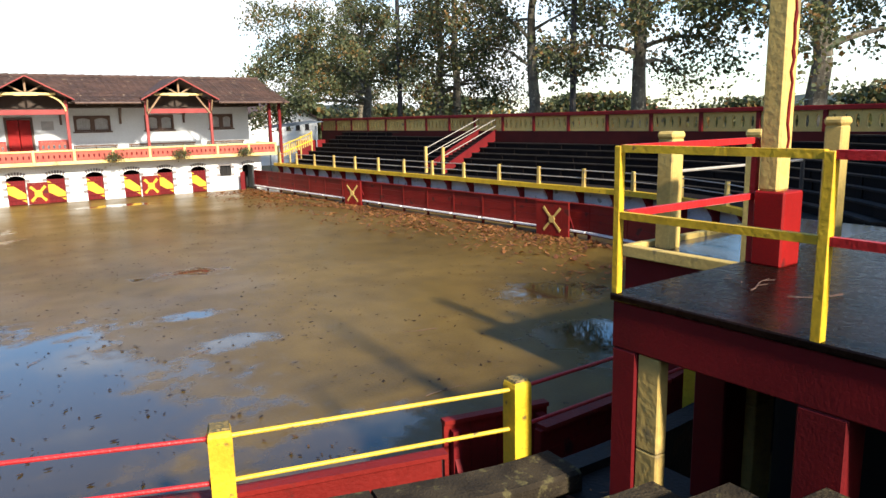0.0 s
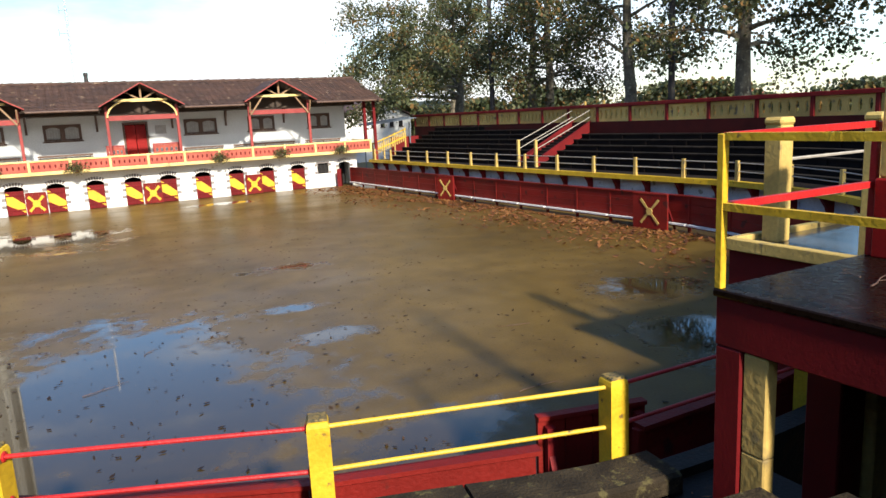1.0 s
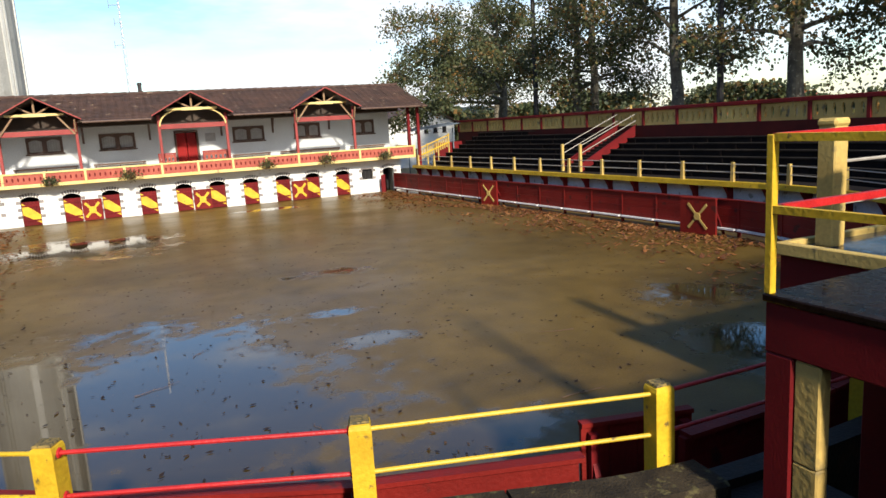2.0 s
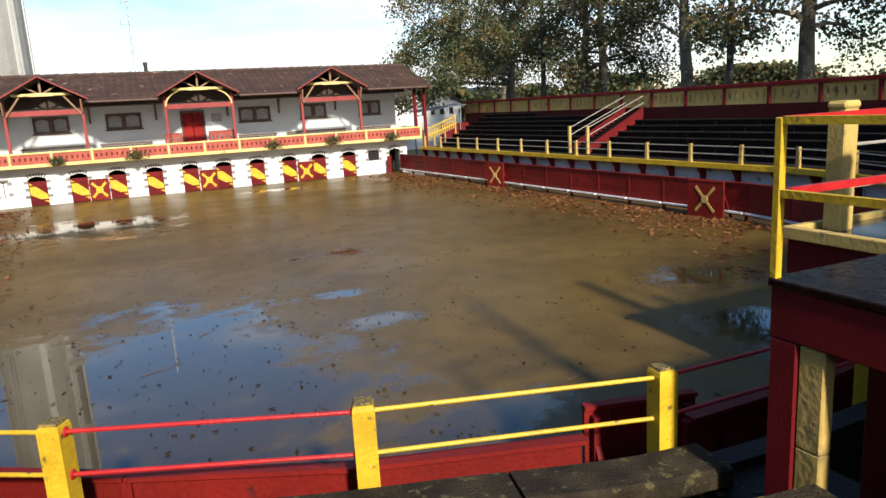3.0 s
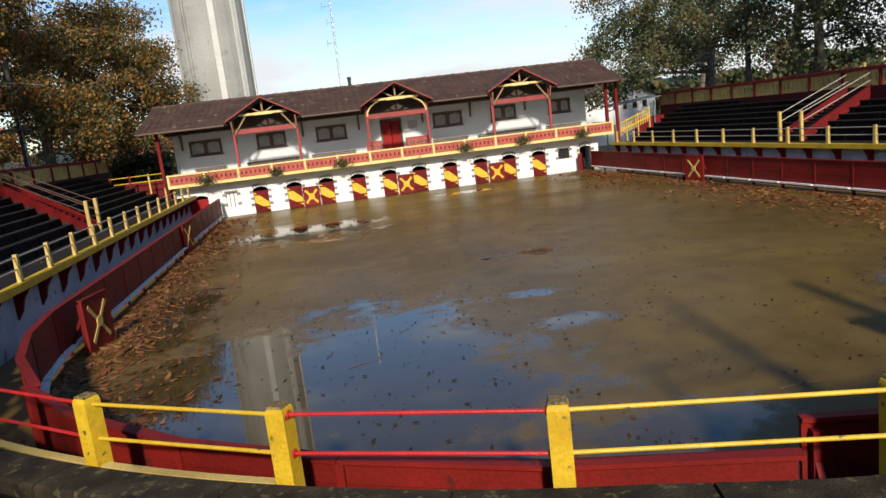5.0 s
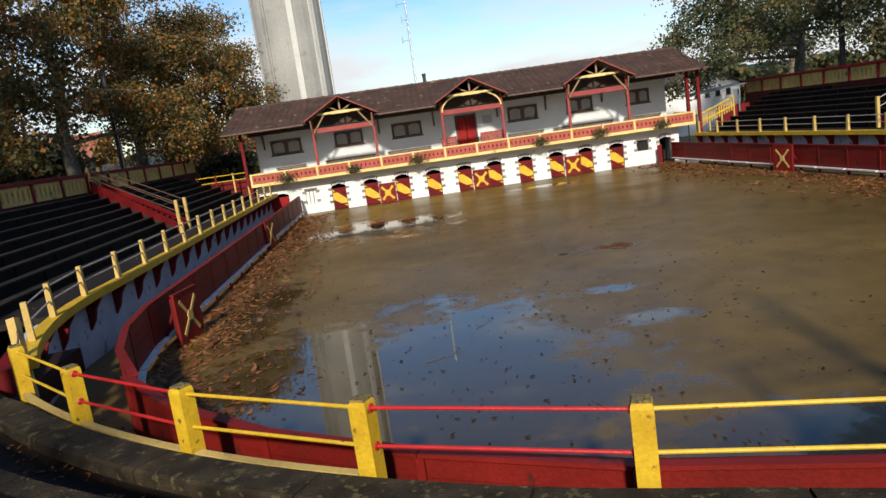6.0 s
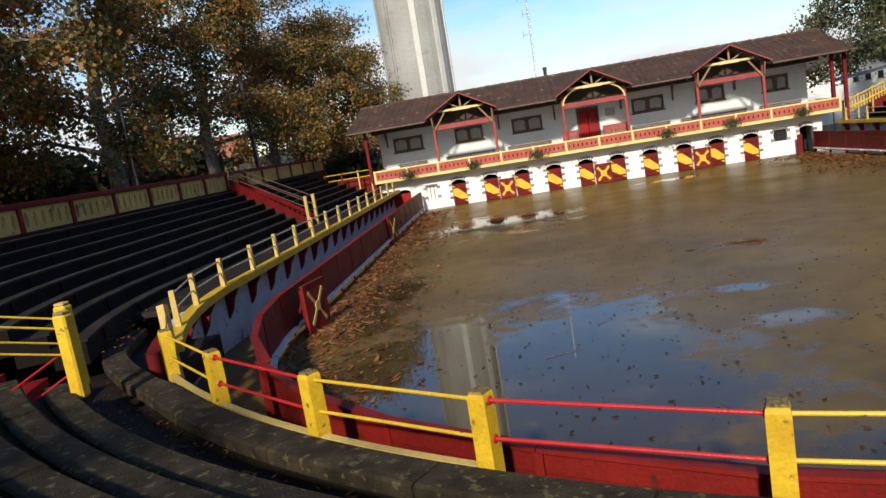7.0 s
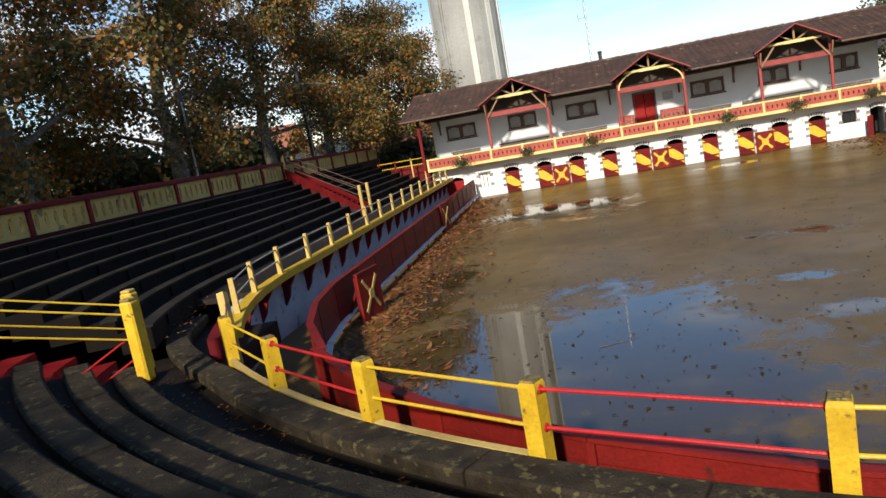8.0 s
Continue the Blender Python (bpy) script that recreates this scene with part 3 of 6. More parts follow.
def pierced(x0, x1, y0, y1, z0, z1, n, share, tall=0.42):
    """A panel along x with n pointed openings right through it."""
    bm = bm_new()
    w = (x1 - x0) / n
    zm = (z0 + z1) / 2
    for k in range(n):
        a, b = x0 + w * k, x0 + w * (k + 1)
        c = (a + b) / 2
        hw, hh = w * share / 2, (z1 - z0) * tall / 2
        hole = [(c + hw * math.cos(t), zm + hh * math.sin(t)) for t in [math.tau * i / 8 for i in range(8)]]
        right = [(b, z0), (b, z1), (c, z1)] + [hole[2], hole[1], hole[0], hole[7], hole[6]] + [(c, z0)]
        left = [(a, z1), (a, z0), (c, z0)] + [hole[6], hole[5], hole[4], hole[3], hole[2]] + [(c, z1)]
        for ring in (right, left):
            f = [bm.verts.new((px, y0, pz)) for px, pz in ring]
            g = [bm.verts.new((px, y1, pz)) for px, pz in ring]
            bm.faces.new(f)
            bm.faces.new(g[::-1])
            m = len(ring)
            for i in range(m):
                j = (i + 1) % m
                bm.faces.new((f[j], f[i], g[i], g[j]))
    bmesh.ops.remove_doubles(bm, verts=bm.verts[:], dist=1e-4)
    bmesh.ops.delete(bm, geom=[f for f in bm.faces if not f.calc_area() > 1e-9], context="FACES")
    return bm


balcony()
UPPER_WINDOWS = [(-9.95, -7.72), (-5.30, -3.22), (-1.08, 1.12), (7.5, 9.72), (11.9, 13.85), (16.35, 18.1)]


def gallery_wall():
    bm = bm_new()
    x, top, th = -11.0, 6.9, 0.3
    opens = sorted([(a, b, 4.30, 5.32) for a, b in UPPER_WINDOWS] + [(3.70, 5.04, 2.95, 5.14)])
    for x0, x1, z0, z1 in opens:
        box(bm, x, x0, WY, WY + th, 2.4, top)
        box(bm, x0, x1, WY, WY + th, 2.4, z0)
        box(bm, x0, x1, WY, WY + th, z1, top)
        x = x1
    box(bm, x, 19.3, WY, WY + th, 2.4, top)
    box(bm, -11.0, -10.7, WY + th, 58, 2.4, top)
    box(bm, 19.0, 19.3, WY + th, 58, 2.4, top)
    box(bm, -11.0, 19.3, 57.7, 58, 0, top)
    bmesh.ops.remove_doubles(bm, verts=bm.verts[:], dist=1e-4)
    bpart("gallery_wall", bm, PALE_WALL, "pale rendered back wall of the gallery")
    for a, b in UPPER_WINDOWS:
        bm = bm_new()
        y0, y1 = WY - 0.04, WY + 0.06
        for p in ((a, a + 0.16), (b - 0.16, b), ((a + b) / 2 - 0.14, (a + b) / 2 + 0.14)):
            box(bm, p[0], p[1], y0, y1, 4.30, 5.32, 0.01)
        for z in ((4.30, 4.40), (5.16, 5.32)):
            box(bm, a + 0.01, b - 0.01, y0 + 0.006, y1 - 0.006, *z)
        for s in (0, 1):
            c0, c1 = (a + 0.16, (a + b) / 2 - 0.14) if s == 0 else ((a + b) / 2 + 0.14, b - 0.16)
            n = 6
            xs = [c0 + (c1 - c0) * i / n for i in range(n + 1)]
            ring = [(px, arch_top(px, c0, c1 - c0, 5.05, 0.11)) for px in xs] + [(c1, 5.17), (c0, 5.17)]
            quad_prism(bm, [(px, y0 + 0.01, pz) for px, pz in ring], [(px, y1 - 0.01, pz) for px, pz in ring])
        wdw = bpart("gallery_window", bm, BROWN_WOOD, "brown wooden twin window frame with closed grey shutters")
        for s in (0, 1):
            c0, c1 = (a + 0.16, (a + b) / 2 - 0.14) if s == 0 else ((a + b) / 2 + 0.14, b - 0.16)
            bm = bm_new()
            for k in range(5):
                u0 = c0 + (c1 - c0) * k / 5
                box(bm, u0 + 0.005, u0 + (c1 - c0) / 5 - 0.005, WY + 0.07, WY + 0.1, 4.40, 5.18)
            bpart("shutter", bm, SHUTTER, under=wdw)
        bm = bm_new()
        box(bm, a - 0.08, b + 0.08, WY - 0.1, WY + 0.05, 4.20, 4.29, 0.015)
        bpart("sill", bm, BROWN_WOOD, under=wdw)
    # the hall's door with its frame, landing and steps
    bm = bm_new()
    for k in range(2):
        a = 3.70 + 0.67 * k
        box(bm, a + 0.02, a + 0.65, WY + 0.05, WY + 0.1, 2.97, 5.10, 0.01)
        for z0, z1 in ((3.1, 3.75), (3.9, 4.95)):
            box(bm, a + 0.12, a + 0.55, WY + 0.03, WY + 0.046, z0, z1, 0.006)
    d = bpart("hall_door", bm, RED, "red panelled double door")
    bm = bm_new()
    for a, b in ((3.58, 3.70), (5.04, 5.16)):
        box(bm, a, b, WY - 0.05, WY + 0.08, 2.95, 5.14, 0.01)
    box(bm, 3.58, 5.16, WY - 0.05, WY + 0.08, 5.142, 5.27, 0.01)
    bpart("door_frame", bm, BROWN_WOOD, under=d)
    bm = bm_new()
    for k in range(3):
        box(bm, 2.3 + 0.0, 6.95, 50.3 + 0.3 * k, WY - 0.004, 2.52 + 0.145 * k, 2.52 + 0.145 * (k + 1) - 0.002)
    bpart("steps", bm, WHITE, "concrete steps up to the hall door")
    for a, b in ((2.35, 3.45), (5.15, 6.85)):
        y = 50.25
        bpart("landing_panel", pierced(a + 0.1, b - 0.1, y, y + 0.06, 3.08, 3.72, 4 if b - a < 1.5 else 5, 0.5), TERRACOTTA, "pierced terracotta landing panel")
        bm = bm_new()
        box(bm, a, b, y - 0.03, y + 0.09, 3.725, 3.83, 0.012)
        box(bm, a + 0.002, a + 0.1, y - 0.028, y + 0.088, 2.52, 3.722, 0.012)
        box(bm, b - 0.1, b - 0.002, y - 0.028, y + 0.088, 2.52, 3.722, 0.012)
        box(bm, a + 0.1, b - 0.1, y - 0.028, y + 0.088, 2.97, 3.075)
        bpart("landing_rail", bm, PINK_RED)
    bm = bm_new()
    box(bm, 5.62, 6.32, WY - 0.035, WY - 0.004, 4.42, 5.0, 0.008)
    bpart("notice_board", bm, SHUTTER, "small framed grey notice board on the wall")


gallery_wall()


GABLES = (-4.23, 4.58, 13.28)


def under_gable(x, z):
    """Whether the main roof at this height lies inside one of the gables, where it is left open."""
    return z < 7.55 and any(abs(x - c) < 2.32 * min(1.0, (7.6 - z) / 1.3) - 0.06 for c in GABLES)


def gallery_roof():
    ridge_y, ridge_z, eave_y, eave_z = 53.4, 7.92, 47.75, 6.05
    x0, x1 = -12.3, 20.75
    # boarding under the tiles
    bm = bm_new()
    for t0, t1 in [(i / 12, (i + 1) / 12) for i in range(12)]:
        za, zb = eave_z + (ridge_z - eave_z) * t0 - 0.04, eave_z + (ridge_z - eave_z) * t1 - 0.04
        ya, yb = eave_y + (ridge_y - eave_y) * t0, eave_y + (ridge_y - eave_y) * t1
        for i in range(132):
            xa, xb = x0 + (x1 - x0) * i / 132, x0 + (x1 - x0) * (i + 1) / 132
            if not under_gable((xa + xb) / 2, zb):
                bm.faces.new([bm.verts.new(v) for v in ((xa, ya, za), (xb, ya, za), (xb, yb, zb), (xa, yb, zb))])
    bmesh.ops.remove_doubles(bm, verts=bm.verts[:], dist=1e-4)
    quad_prism(bm, [(x0, 59.2, 6.0), (x1, 59.2, 6.0), (x1, 59.2, 6.07), (x0, 59.2, 6.07)],
               [(x0, ridge_y + 0.01, ridge_z - 0.10), (x1, ridge_y + 0.01, ridge_z - 0.10), (x1, ridge_y + 0.01, ridge_z - 0.03), (x0, ridge_y + 0.01, ridge_z - 0.03)])
    for k in range(24):
        x = x0 + 0.3 + (x1 - x0 - 0.6) * k / 23
        if any(abs(x - c) < 2.3 for c in GABLES):
            continue
        bar(bm, (x, eave_y + 0.06, eave_z - 0.16), (x, ridge_y - 0.1, ridge_z - 0.17), 0.08, 0.11)
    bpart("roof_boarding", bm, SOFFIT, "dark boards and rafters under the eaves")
    roof = None
    courses = 19
    rng = random.Random(5)
    for k in range(courses):
        t0, t1 = k / courses, min(1.0, (k + 1.25) / courses)
        a = Vector((0, eave_y - 0.08 + (ridge_y - eave_y) * t0, eave_z + (ridge_z - eave_z) * t0 + 0.055))
        b = Vector((0, eave_y - 0.08 + (ridge_y - eave_y) * t1, eave_z + (ridge_z - eave_z) * t1 - 0.005))
        n = 150
        rise = [(0.026 if i % 2 else -0.018) + rng.uniform(-0.008, 0.008) for i in range(n + 1)]
        inside = [under_gable(x0 + (x1 - x0) * (i + 0.5) / n, a.z) for i in range(n)]
        i = 0
        while i < n:
            if inside[i]:
                i += 1
                continue
            e = i
            while e < n and not inside[e]:
                e += 1
            bm = bm_new()
            rows = []
            for m in range(i, e + 1):
                x, s = x0 + (x1 - x0) * m / n, rise[m]
                rows.append([bm.verts.new(v) for v in ((x, a.y, a.z + s), (x, b.y, b.z + s * 0.6), (x, b.y, b.z + s * 0.6 - 0.02), (x, a.y, a.z + s - 0.03))])
            for r0, r1 in zip(rows, rows[1:]):
                for c in range(4):
                    bm.faces.new((r0[c], r1[c], r1[(c + 1) % 4], r0[(c + 1) % 4]))
            bpart("tile_course", bm, TILE, "row of weathered brown roof tiles" if k == 0 else "")
            i = e
    bm = bm_new()
    quad_prism(bm, [(x0, 59.25, 6.09), (x1, 59.25, 6.09), (x1, 59.25, 6.13), (x0, 59.25, 6.13)], [(x0, ridge_y, ridge_z), (x1, ridge_y, ridge_z), (x1, ridge_y, ridge_z + 0.04), (x0, ridge_y, ridge_z + 0.04)])
    bpart("rear_roof", bm, TILE)
    bm = bm_new()
    for k in range(60):
        a = x0 + (x1 - x0) * k / 60
        b = x0 + (x1 - x0) * (k + 1.1) / 60
        tube(bm, (a, ridge_y, ridge_z + 0.02), (min(b, x1), ridge_y, ridge_z + 0.03 + 0.02 * (k % 2)), 0.11, 0.13, sides=8)
    bpart("ridge_tiles", bm, TILE)
    # dark boards added to give the shade seen through the open gables
    bm = bm_new()
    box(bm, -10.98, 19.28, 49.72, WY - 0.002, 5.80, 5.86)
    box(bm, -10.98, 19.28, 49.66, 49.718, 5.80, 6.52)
    bpart("gallery_ceiling", bm, SOFFIT, "added dark boards standing in for the shade under the roof")
    # gutter
    for a, b in ((x0, -6.75), (-1.75, 2.1), (7.05, 10.8), (15.75, x1)):
        bm = bm_new()
        tube(bm, (a, eave_y - 0.14, eave_z - 0.03), (b, eave_y - 0.14, eave_z - 0.03), 0.065, sides=8)
        bpart("gutter", bm, BROWN_WOOD, "dark gutter along the eaves")
    # wall-end posts and the gallery's corner posts
    for x in (-11.2, 19.55, 20.3):
        bm = bm_new()
        y = GY + 0.35 if x > 0 or x < -11 else WY
        box(bm, x - 0.1, x + 0.1, y - 0.1, y + 0.1, 2.52 if x < 20 else 0.0, 6.05, 0.015)
        bpart("corner_post", bm, DARK_RED, "dark red timber post")
    # dark brackets on the wall
    for x in (2.05, 6.75, 10.35, 14.55, -6.7, -2.0, -10.4):
        bm = bm_new()
        bar(bm, (x, WY - 0.05, 4.75), (x, WY - 0.05, 6.3), 0.13, 0.1, up=(0, 1, 0))
        bar(bm, (x, WY - 0.05, 5.1), (x, WY - 0.9, 6.35), 0.1, 0.1, up=(1, 0, 0))
        bpart("wall_bracket", bm, BROWN_WOOD)


gallery_roof()


def gable(cx, arched):
    """A projecting timber gable on two posts, with barge boards, tie beam, king post and a red cross beam."""
    hw, apex, foot = 2.40, 7.62, 6.30
    y0 = GY - 0.45
    # roof slopes run back into the main roof
    for s in (-1, 1):
        for k in range(9):
            t0, t1 = k / 9, min(1.0, (k + 1.2) / 9)
            def at(t, y, lift):
                return (cx + s * hw * (1 - t), y, foot + (apex - foot) * t + lift)
            yb0, yb1 = 48.9 + 3.6 * t0 + 0.8, 48.9 + 3.6 * t1 + 0.8
            bm = bm_new()
            low = [at(t0, y0, 0.0), at(t1, y0, -0.02), at(t1, yb1, -0.02), at(t0, yb0, 0.0)]
            quad_prism(bm, low, [(p[0], p[1], p[2] + 0.06) for p in low])
            bpart("gable_tile_course", bm, TILE)
        bm = bm_new()
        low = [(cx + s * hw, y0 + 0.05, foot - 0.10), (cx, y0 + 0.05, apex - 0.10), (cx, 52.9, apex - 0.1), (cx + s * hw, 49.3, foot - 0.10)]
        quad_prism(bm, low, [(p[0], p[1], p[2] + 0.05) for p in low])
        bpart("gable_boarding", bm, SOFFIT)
        bm = bm_new()
        bar(bm, (cx + s * (hw + 0.06), y0 - 0.03, foot - 0.09), (cx + s * 0.012, y0 - 0.03, apex - 0.05), 0.06, 0.24, up=(0, -1, 0))
        bpart("barge_board", bm, PINK_RED, "faded red barge board")
        x = cx + s * 2.06
        bm = bm_new()
        box(bm, x - 0.085, x + 0.085, GY + 0.15, GY + 0.32, 2.52, 6.25, 0.015)
        bpart("gable_post", bm, PINK_RED, "faded red timber post")
        bm = bm_new()
        if arched:
            last = None
            for i in range(8):
                t = i / 7 * math.pi / 2
                p = (cx + s * (0.62 + 1.40 * math.cos(t)), GY + 0.1, 5.55 + 1.02 * math.sin(t))
                if last:
                    bar(bm, last, p, 0.09, 0.1, up=(0, 1, 0))
                last = p
        else:
            bar(bm, (x - s * 0.06, GY + 0.1, 5.35), (cx + s * 1.12, GY + 0.1, 6.52), 0.1, 0.11, up=(0, 1, 0))
            bar(bm, (x, GY - 0.02, 5.5), (x, y0 + 0.1, 6.2), 0.09, 0.09, up=(1, 0, 0))
        bpart("brace", bm, TIMBER if not arched else CREAM)
        bm = bm_new()
        bar(bm, (cx + s * 0.08, GY, 6.62), (cx + s * 0.86, GY, 7.05), 0.09, 0.09, up=(0, 1, 0))
        bpart("strut", bm, TIMBER)
    bm = bm_new()
    box(bm, cx - 1.55, cx + 1.55, GY - 0.06, GY + 0.07, 6.50, 6.64, 0.012)
    box(bm, cx - 0.62, cx + 0.62, GY - 0.075, GY - 0.062, 6.47, 6.66, 0.004)
    bpart("tie_beam", bm, CREAM, "pale yellow tie beam")
    bm = bm_new()
    box(bm, cx - 0.06, cx + 0.06, GY - 0.05, GY + 0.06, 6.645, 7.52, 0.01)
    bpart("king_post", bm, TIMBER)
    bm = bm_new()
    box(bm, cx - 1.97, cx + 1.97, GY + 0.155, GY + 0.30, 5.36, 5.66, 0.012)
    bpart("cross_beam", bm, PINK_RED, "red painted cross beam")


for gx, ar in ((-4.23, False), (4.58, True), (13.28, False)):
    gable(gx, ar)


def gallery_bench(x0, x1):
    th = root("gallery_bench", "plain dark wooden bench against the gallery wall", "bench", "gallery benches", at=((x0 + x1) / 2, WY - 0.45, 2.52))
    bm = bm_new()
    box(bm, x0, x1, WY - 0.62, WY - 0.28, 3.0, 3.05, 0.008)
    hang(part("seat", fixed(bm), BROWN_WOOD), th)
    for x in (x0 + 0.15, (x0 + x1) / 2, x1 - 0.15):
        bm = bm_new()
        box(bm, x - 0.04, x + 0.04, WY - 0.58, WY - 0.32, 2.52, 2.998, 0.006)
        box(bm, x - 0.025, x + 0.025, WY - 0.30, WY - 0.27, 3.052, 3.38, 0.005)
        hang(part("leg", fixed(bm), BROWN_WOOD), th)
    bm = bm_new()
    box(bm, x0, x1, WY - 0.265, WY - 0.235, 3.28, 3.40, 0.006)
    hang(part("backrest", fixed(bm), BROWN_WOOD), th)


for a, b in ((-9.8, -7.6), (-6.2, -2.5), (-1.6, 1.6), (7.3, 10.0), (10.7, 15.2), (16.0, 18.8)):
    gallery_bench(a, b)


def flower_pot(x, s):
    th = root("flower_pot", "hanging pot of dark green plants on the balcony front", "plant pot", "balcony plants", at=(x, GY - 0.2, 2.5))
    bm = bm_new()
    tube(bm, (x, GY - 0.22, 2.44), (x, GY - 0.22, 2.68), 0.13, 0.19, sides=10)
    hang(part("pot", fixed(bm), BROWN_WOOD), th)
    rng = random.Random(int(x * 10))
    vs, fs = [], []
    for i in range(420):
        p = Vector((rng.gauss(0, 0.27), rng.gauss(-0.06, 0.13), rng.gauss(0.10, 0.16))) * s + Vector((x, GY - 0.24, 2.60))
        a, b = Vector((rng.uniform(-1, 1), rng.uniform(-1, 1), rng.uniform(-1, 1))).normalized() * 0.055, Vector((rng.uniform(-1, 1), rng.uniform(-1, 1), rng.uniform(-1, 1))).normalized() * 0.045
        k = len(vs)
        vs += [p - a, p + b, p + a, p - b]
        fs.append((k, k + 1, k + 2, k + 3))
    me = bpy.data.meshes.new("leaves")
    me.from_pydata(vs, [], fs)
    me.materials.append(LEAF_GREEN)
    hang(new("leaves", me), th)


for fx, s in ((-8.5, 1.1), (-3.95, 0.75), (0.42, 1.1), (8.95, 1.0), (13.03, 1.0), (17.36, 0.9)):
    flower_pot(fx, s)


# ---- the stands on both long sides ----
def barrier(way, name_label, rail=True, h=1.35, sgn=1):
    """The red board fence round the ring: separate panels with posts, a cap, and a white kick rail on the ring's side."""
    th = root("ring_fence", name_label, "ring fence", at=(*way[len(way) // 2], 0))
    total = sum((Vector(q) - Vector(p)).length for p, q in zip(way, way[1:]))
    spots = along(way, (total - 0.01) / round(total / 2.05))
    for (p, d), (q, e) in zip(spots, spots[1:]):
        u = (q - p).normalized()
        o = Vector((-u.y, u.x)) * sgn
        a, b = p + u * 0.05, q - u * 0.05
        for k in range(4):
            z0, z1 = 0.16 + 0.285 * k, 0.16 + 0.285 * (k + 1) - 0.006
            ring = [a, b, b + o * 0.05, a + o * 0.05]
            bm = bm_new()
            quad_prism(bm, [(v.x, v.y, z0) for v in ring], [(v.x, v.y, z1) for v in ring])
            hang(part("board", fixed(bm), BARRIER_RED), th)
        bm = bm_new()
        ring = [p - u * 0.046, p + u * 0.046, p + u * 0.046 + o * 0.1, p - u * 0.046 + o * 0.1]
        quad_prism(bm, [(v.x - o.x * 0.02, v.y - o.y * 0.02, -0.02) for v in ring], [(v.x - o.x * 0.02, v.y - o.y * 0.02, h - 0.02) for v in ring])
        hang(part("post", fixed(bm), BARRIER_RED), th)
        bm = bm_new()
        ring = [p + u * 0.004 - o * 0.04, q - u * 0.004 - o * 0.04, q - u * 0.004 + o * 0.12, p + u * 0.004 + o * 0.12]
        quad_prism(bm, [(v.x, v.y, h - 0.018) for v in ring], [(v.x, v.y, h + 0.03) for v in ring])
        hang(part("cap", fixed(bm), BARRIER_RED), th)
        if rail:
            bm = bm_new()
            a, b = p + u * 0.07 - o * 0.10, q - u * 0.07 - o * 0.10
            bar(bm, (a.x, a.y, 0.27), (b.x, b.y, 0.27), 0.16, 0.06)
            hang(part("kick_rail", fixed(bm), WHITE_RAIL, None, "white painted kick rail"), th)
    return th


LEFT_END, RIGHT_END = 204, 318
barrier(way_left(0.0, 48.4, 214), "red board fence with white kick rail, leaves at its foot", h=1.31, sgn=-1)
barrier(way_right(0.0, 48.4, 300), "dark red board fence with white kick rail beside wet leaves", h=1.31, sgn=1)


def near_line(a):
    """The near fence swings in a little where it passes under the platform."""
    s = max(0.0, min(1.0, (a - 240) / 32)) * max(0.0, min(1.0, (300 - a) / 14))
    return arc(a, 0.10 + 0.33 * s * s * (3 - 2 * s), False)


for a0, a1 in ((213, 262.4), (267.4, 306)):
    barrier([near_line(a0 + (a1 - a0) * i / 30) for i in range(31)], "low curved red fence of the ring below the near terrace", rail=False, h=1.29, sgn=-1)
burladero((4.15, 5.93), (5.42, 5.62), 1.32, (0.22, 0.97), "dark red refuge board before the gap in the near fence")

burladero((18.62, 33.85), (18.30, 35.1), 1.30, (-1, -0.2), "dark red refuge board with yellow cross before the fence")
burladero((19.27, 18.75), (19.10, 20.35), 1.34, (-1, -0.1), "dark red refuge board with yellow cross on wet mud")
burladero((-6.55, 17.75), (-6.33, 19.0), 1.34, (1, -0.18), "red refuge board with a faded yellow cross among fallen leaves")
burladero((-7.38, 33.6), (-7.22, 34.9), 1.34, (1, -0.12), "red refuge board with a faded yellow cross among fallen leaves")


def stand_front(way_of, sgn, name_label, beam_way=None, red_way=None):
    """Bluish white retaining wall behind the passage, with red corbels, a yellow beam on top and yellow posts with pipes."""
    th = root("stand_front", name_label, "stand wall", at=(*way_of(1.8)[8], 0))
    bm = bm_new()
    a, b = way_of(1.75), way_of(2.0)
    sweep(bm, [a, b, b, a], [-0.05, -0.05, 1.6, 1.6])
    hang(part("wall", fixed(bm), BLUE_WHITE, None, "bluish white rendered wall"), th)
    if red_way:
        bm = bm_new()
        a, b = red_way(1.75), red_way(2.0)
        sweep(bm, [a, b, b, a], [-0.05, -0.05, 1.6, 1.6])
        hang(part("end_wall", fixed(bm), DARK_RED, None, "dark red end of the wall"), th)
    bm = bm_new()
    a, b = (beam_way or way_of)(1.30), (beam_way or way_of)(1.58)
    sweep(bm, [a, b, b, a], [1.605, 1.605, 1.80, 1.80])
    hang(part("beam", fixed(bm), YELLOW, None, "yellow painted edge beam"), th)
    for p, d in along(way_of(1.3), 1.72, 0.5):
        o = Vector((-d.y, d.x)) * sgn
        bm = bm_new()
        u = d * 0.07
        prof = [(0.02, 1.6), (0.46, 1.6), (0.46, 0.75), (0.30, 1.0), (0.22, 1.3)]
        f = [p - u + o * s for s, z in prof]
        g = [p + u + o * s for s, z in prof]
        quad_prism(bm, [(v.x, v.y, z) for v, (s, z) in zip(f, prof)], [(v.x, v.y, z) for v, (s, z) in zip(g, prof)])
        hang(part("corbel", fixed(bm), DARK_RED, None, "dark red corbel"), th)
    return th


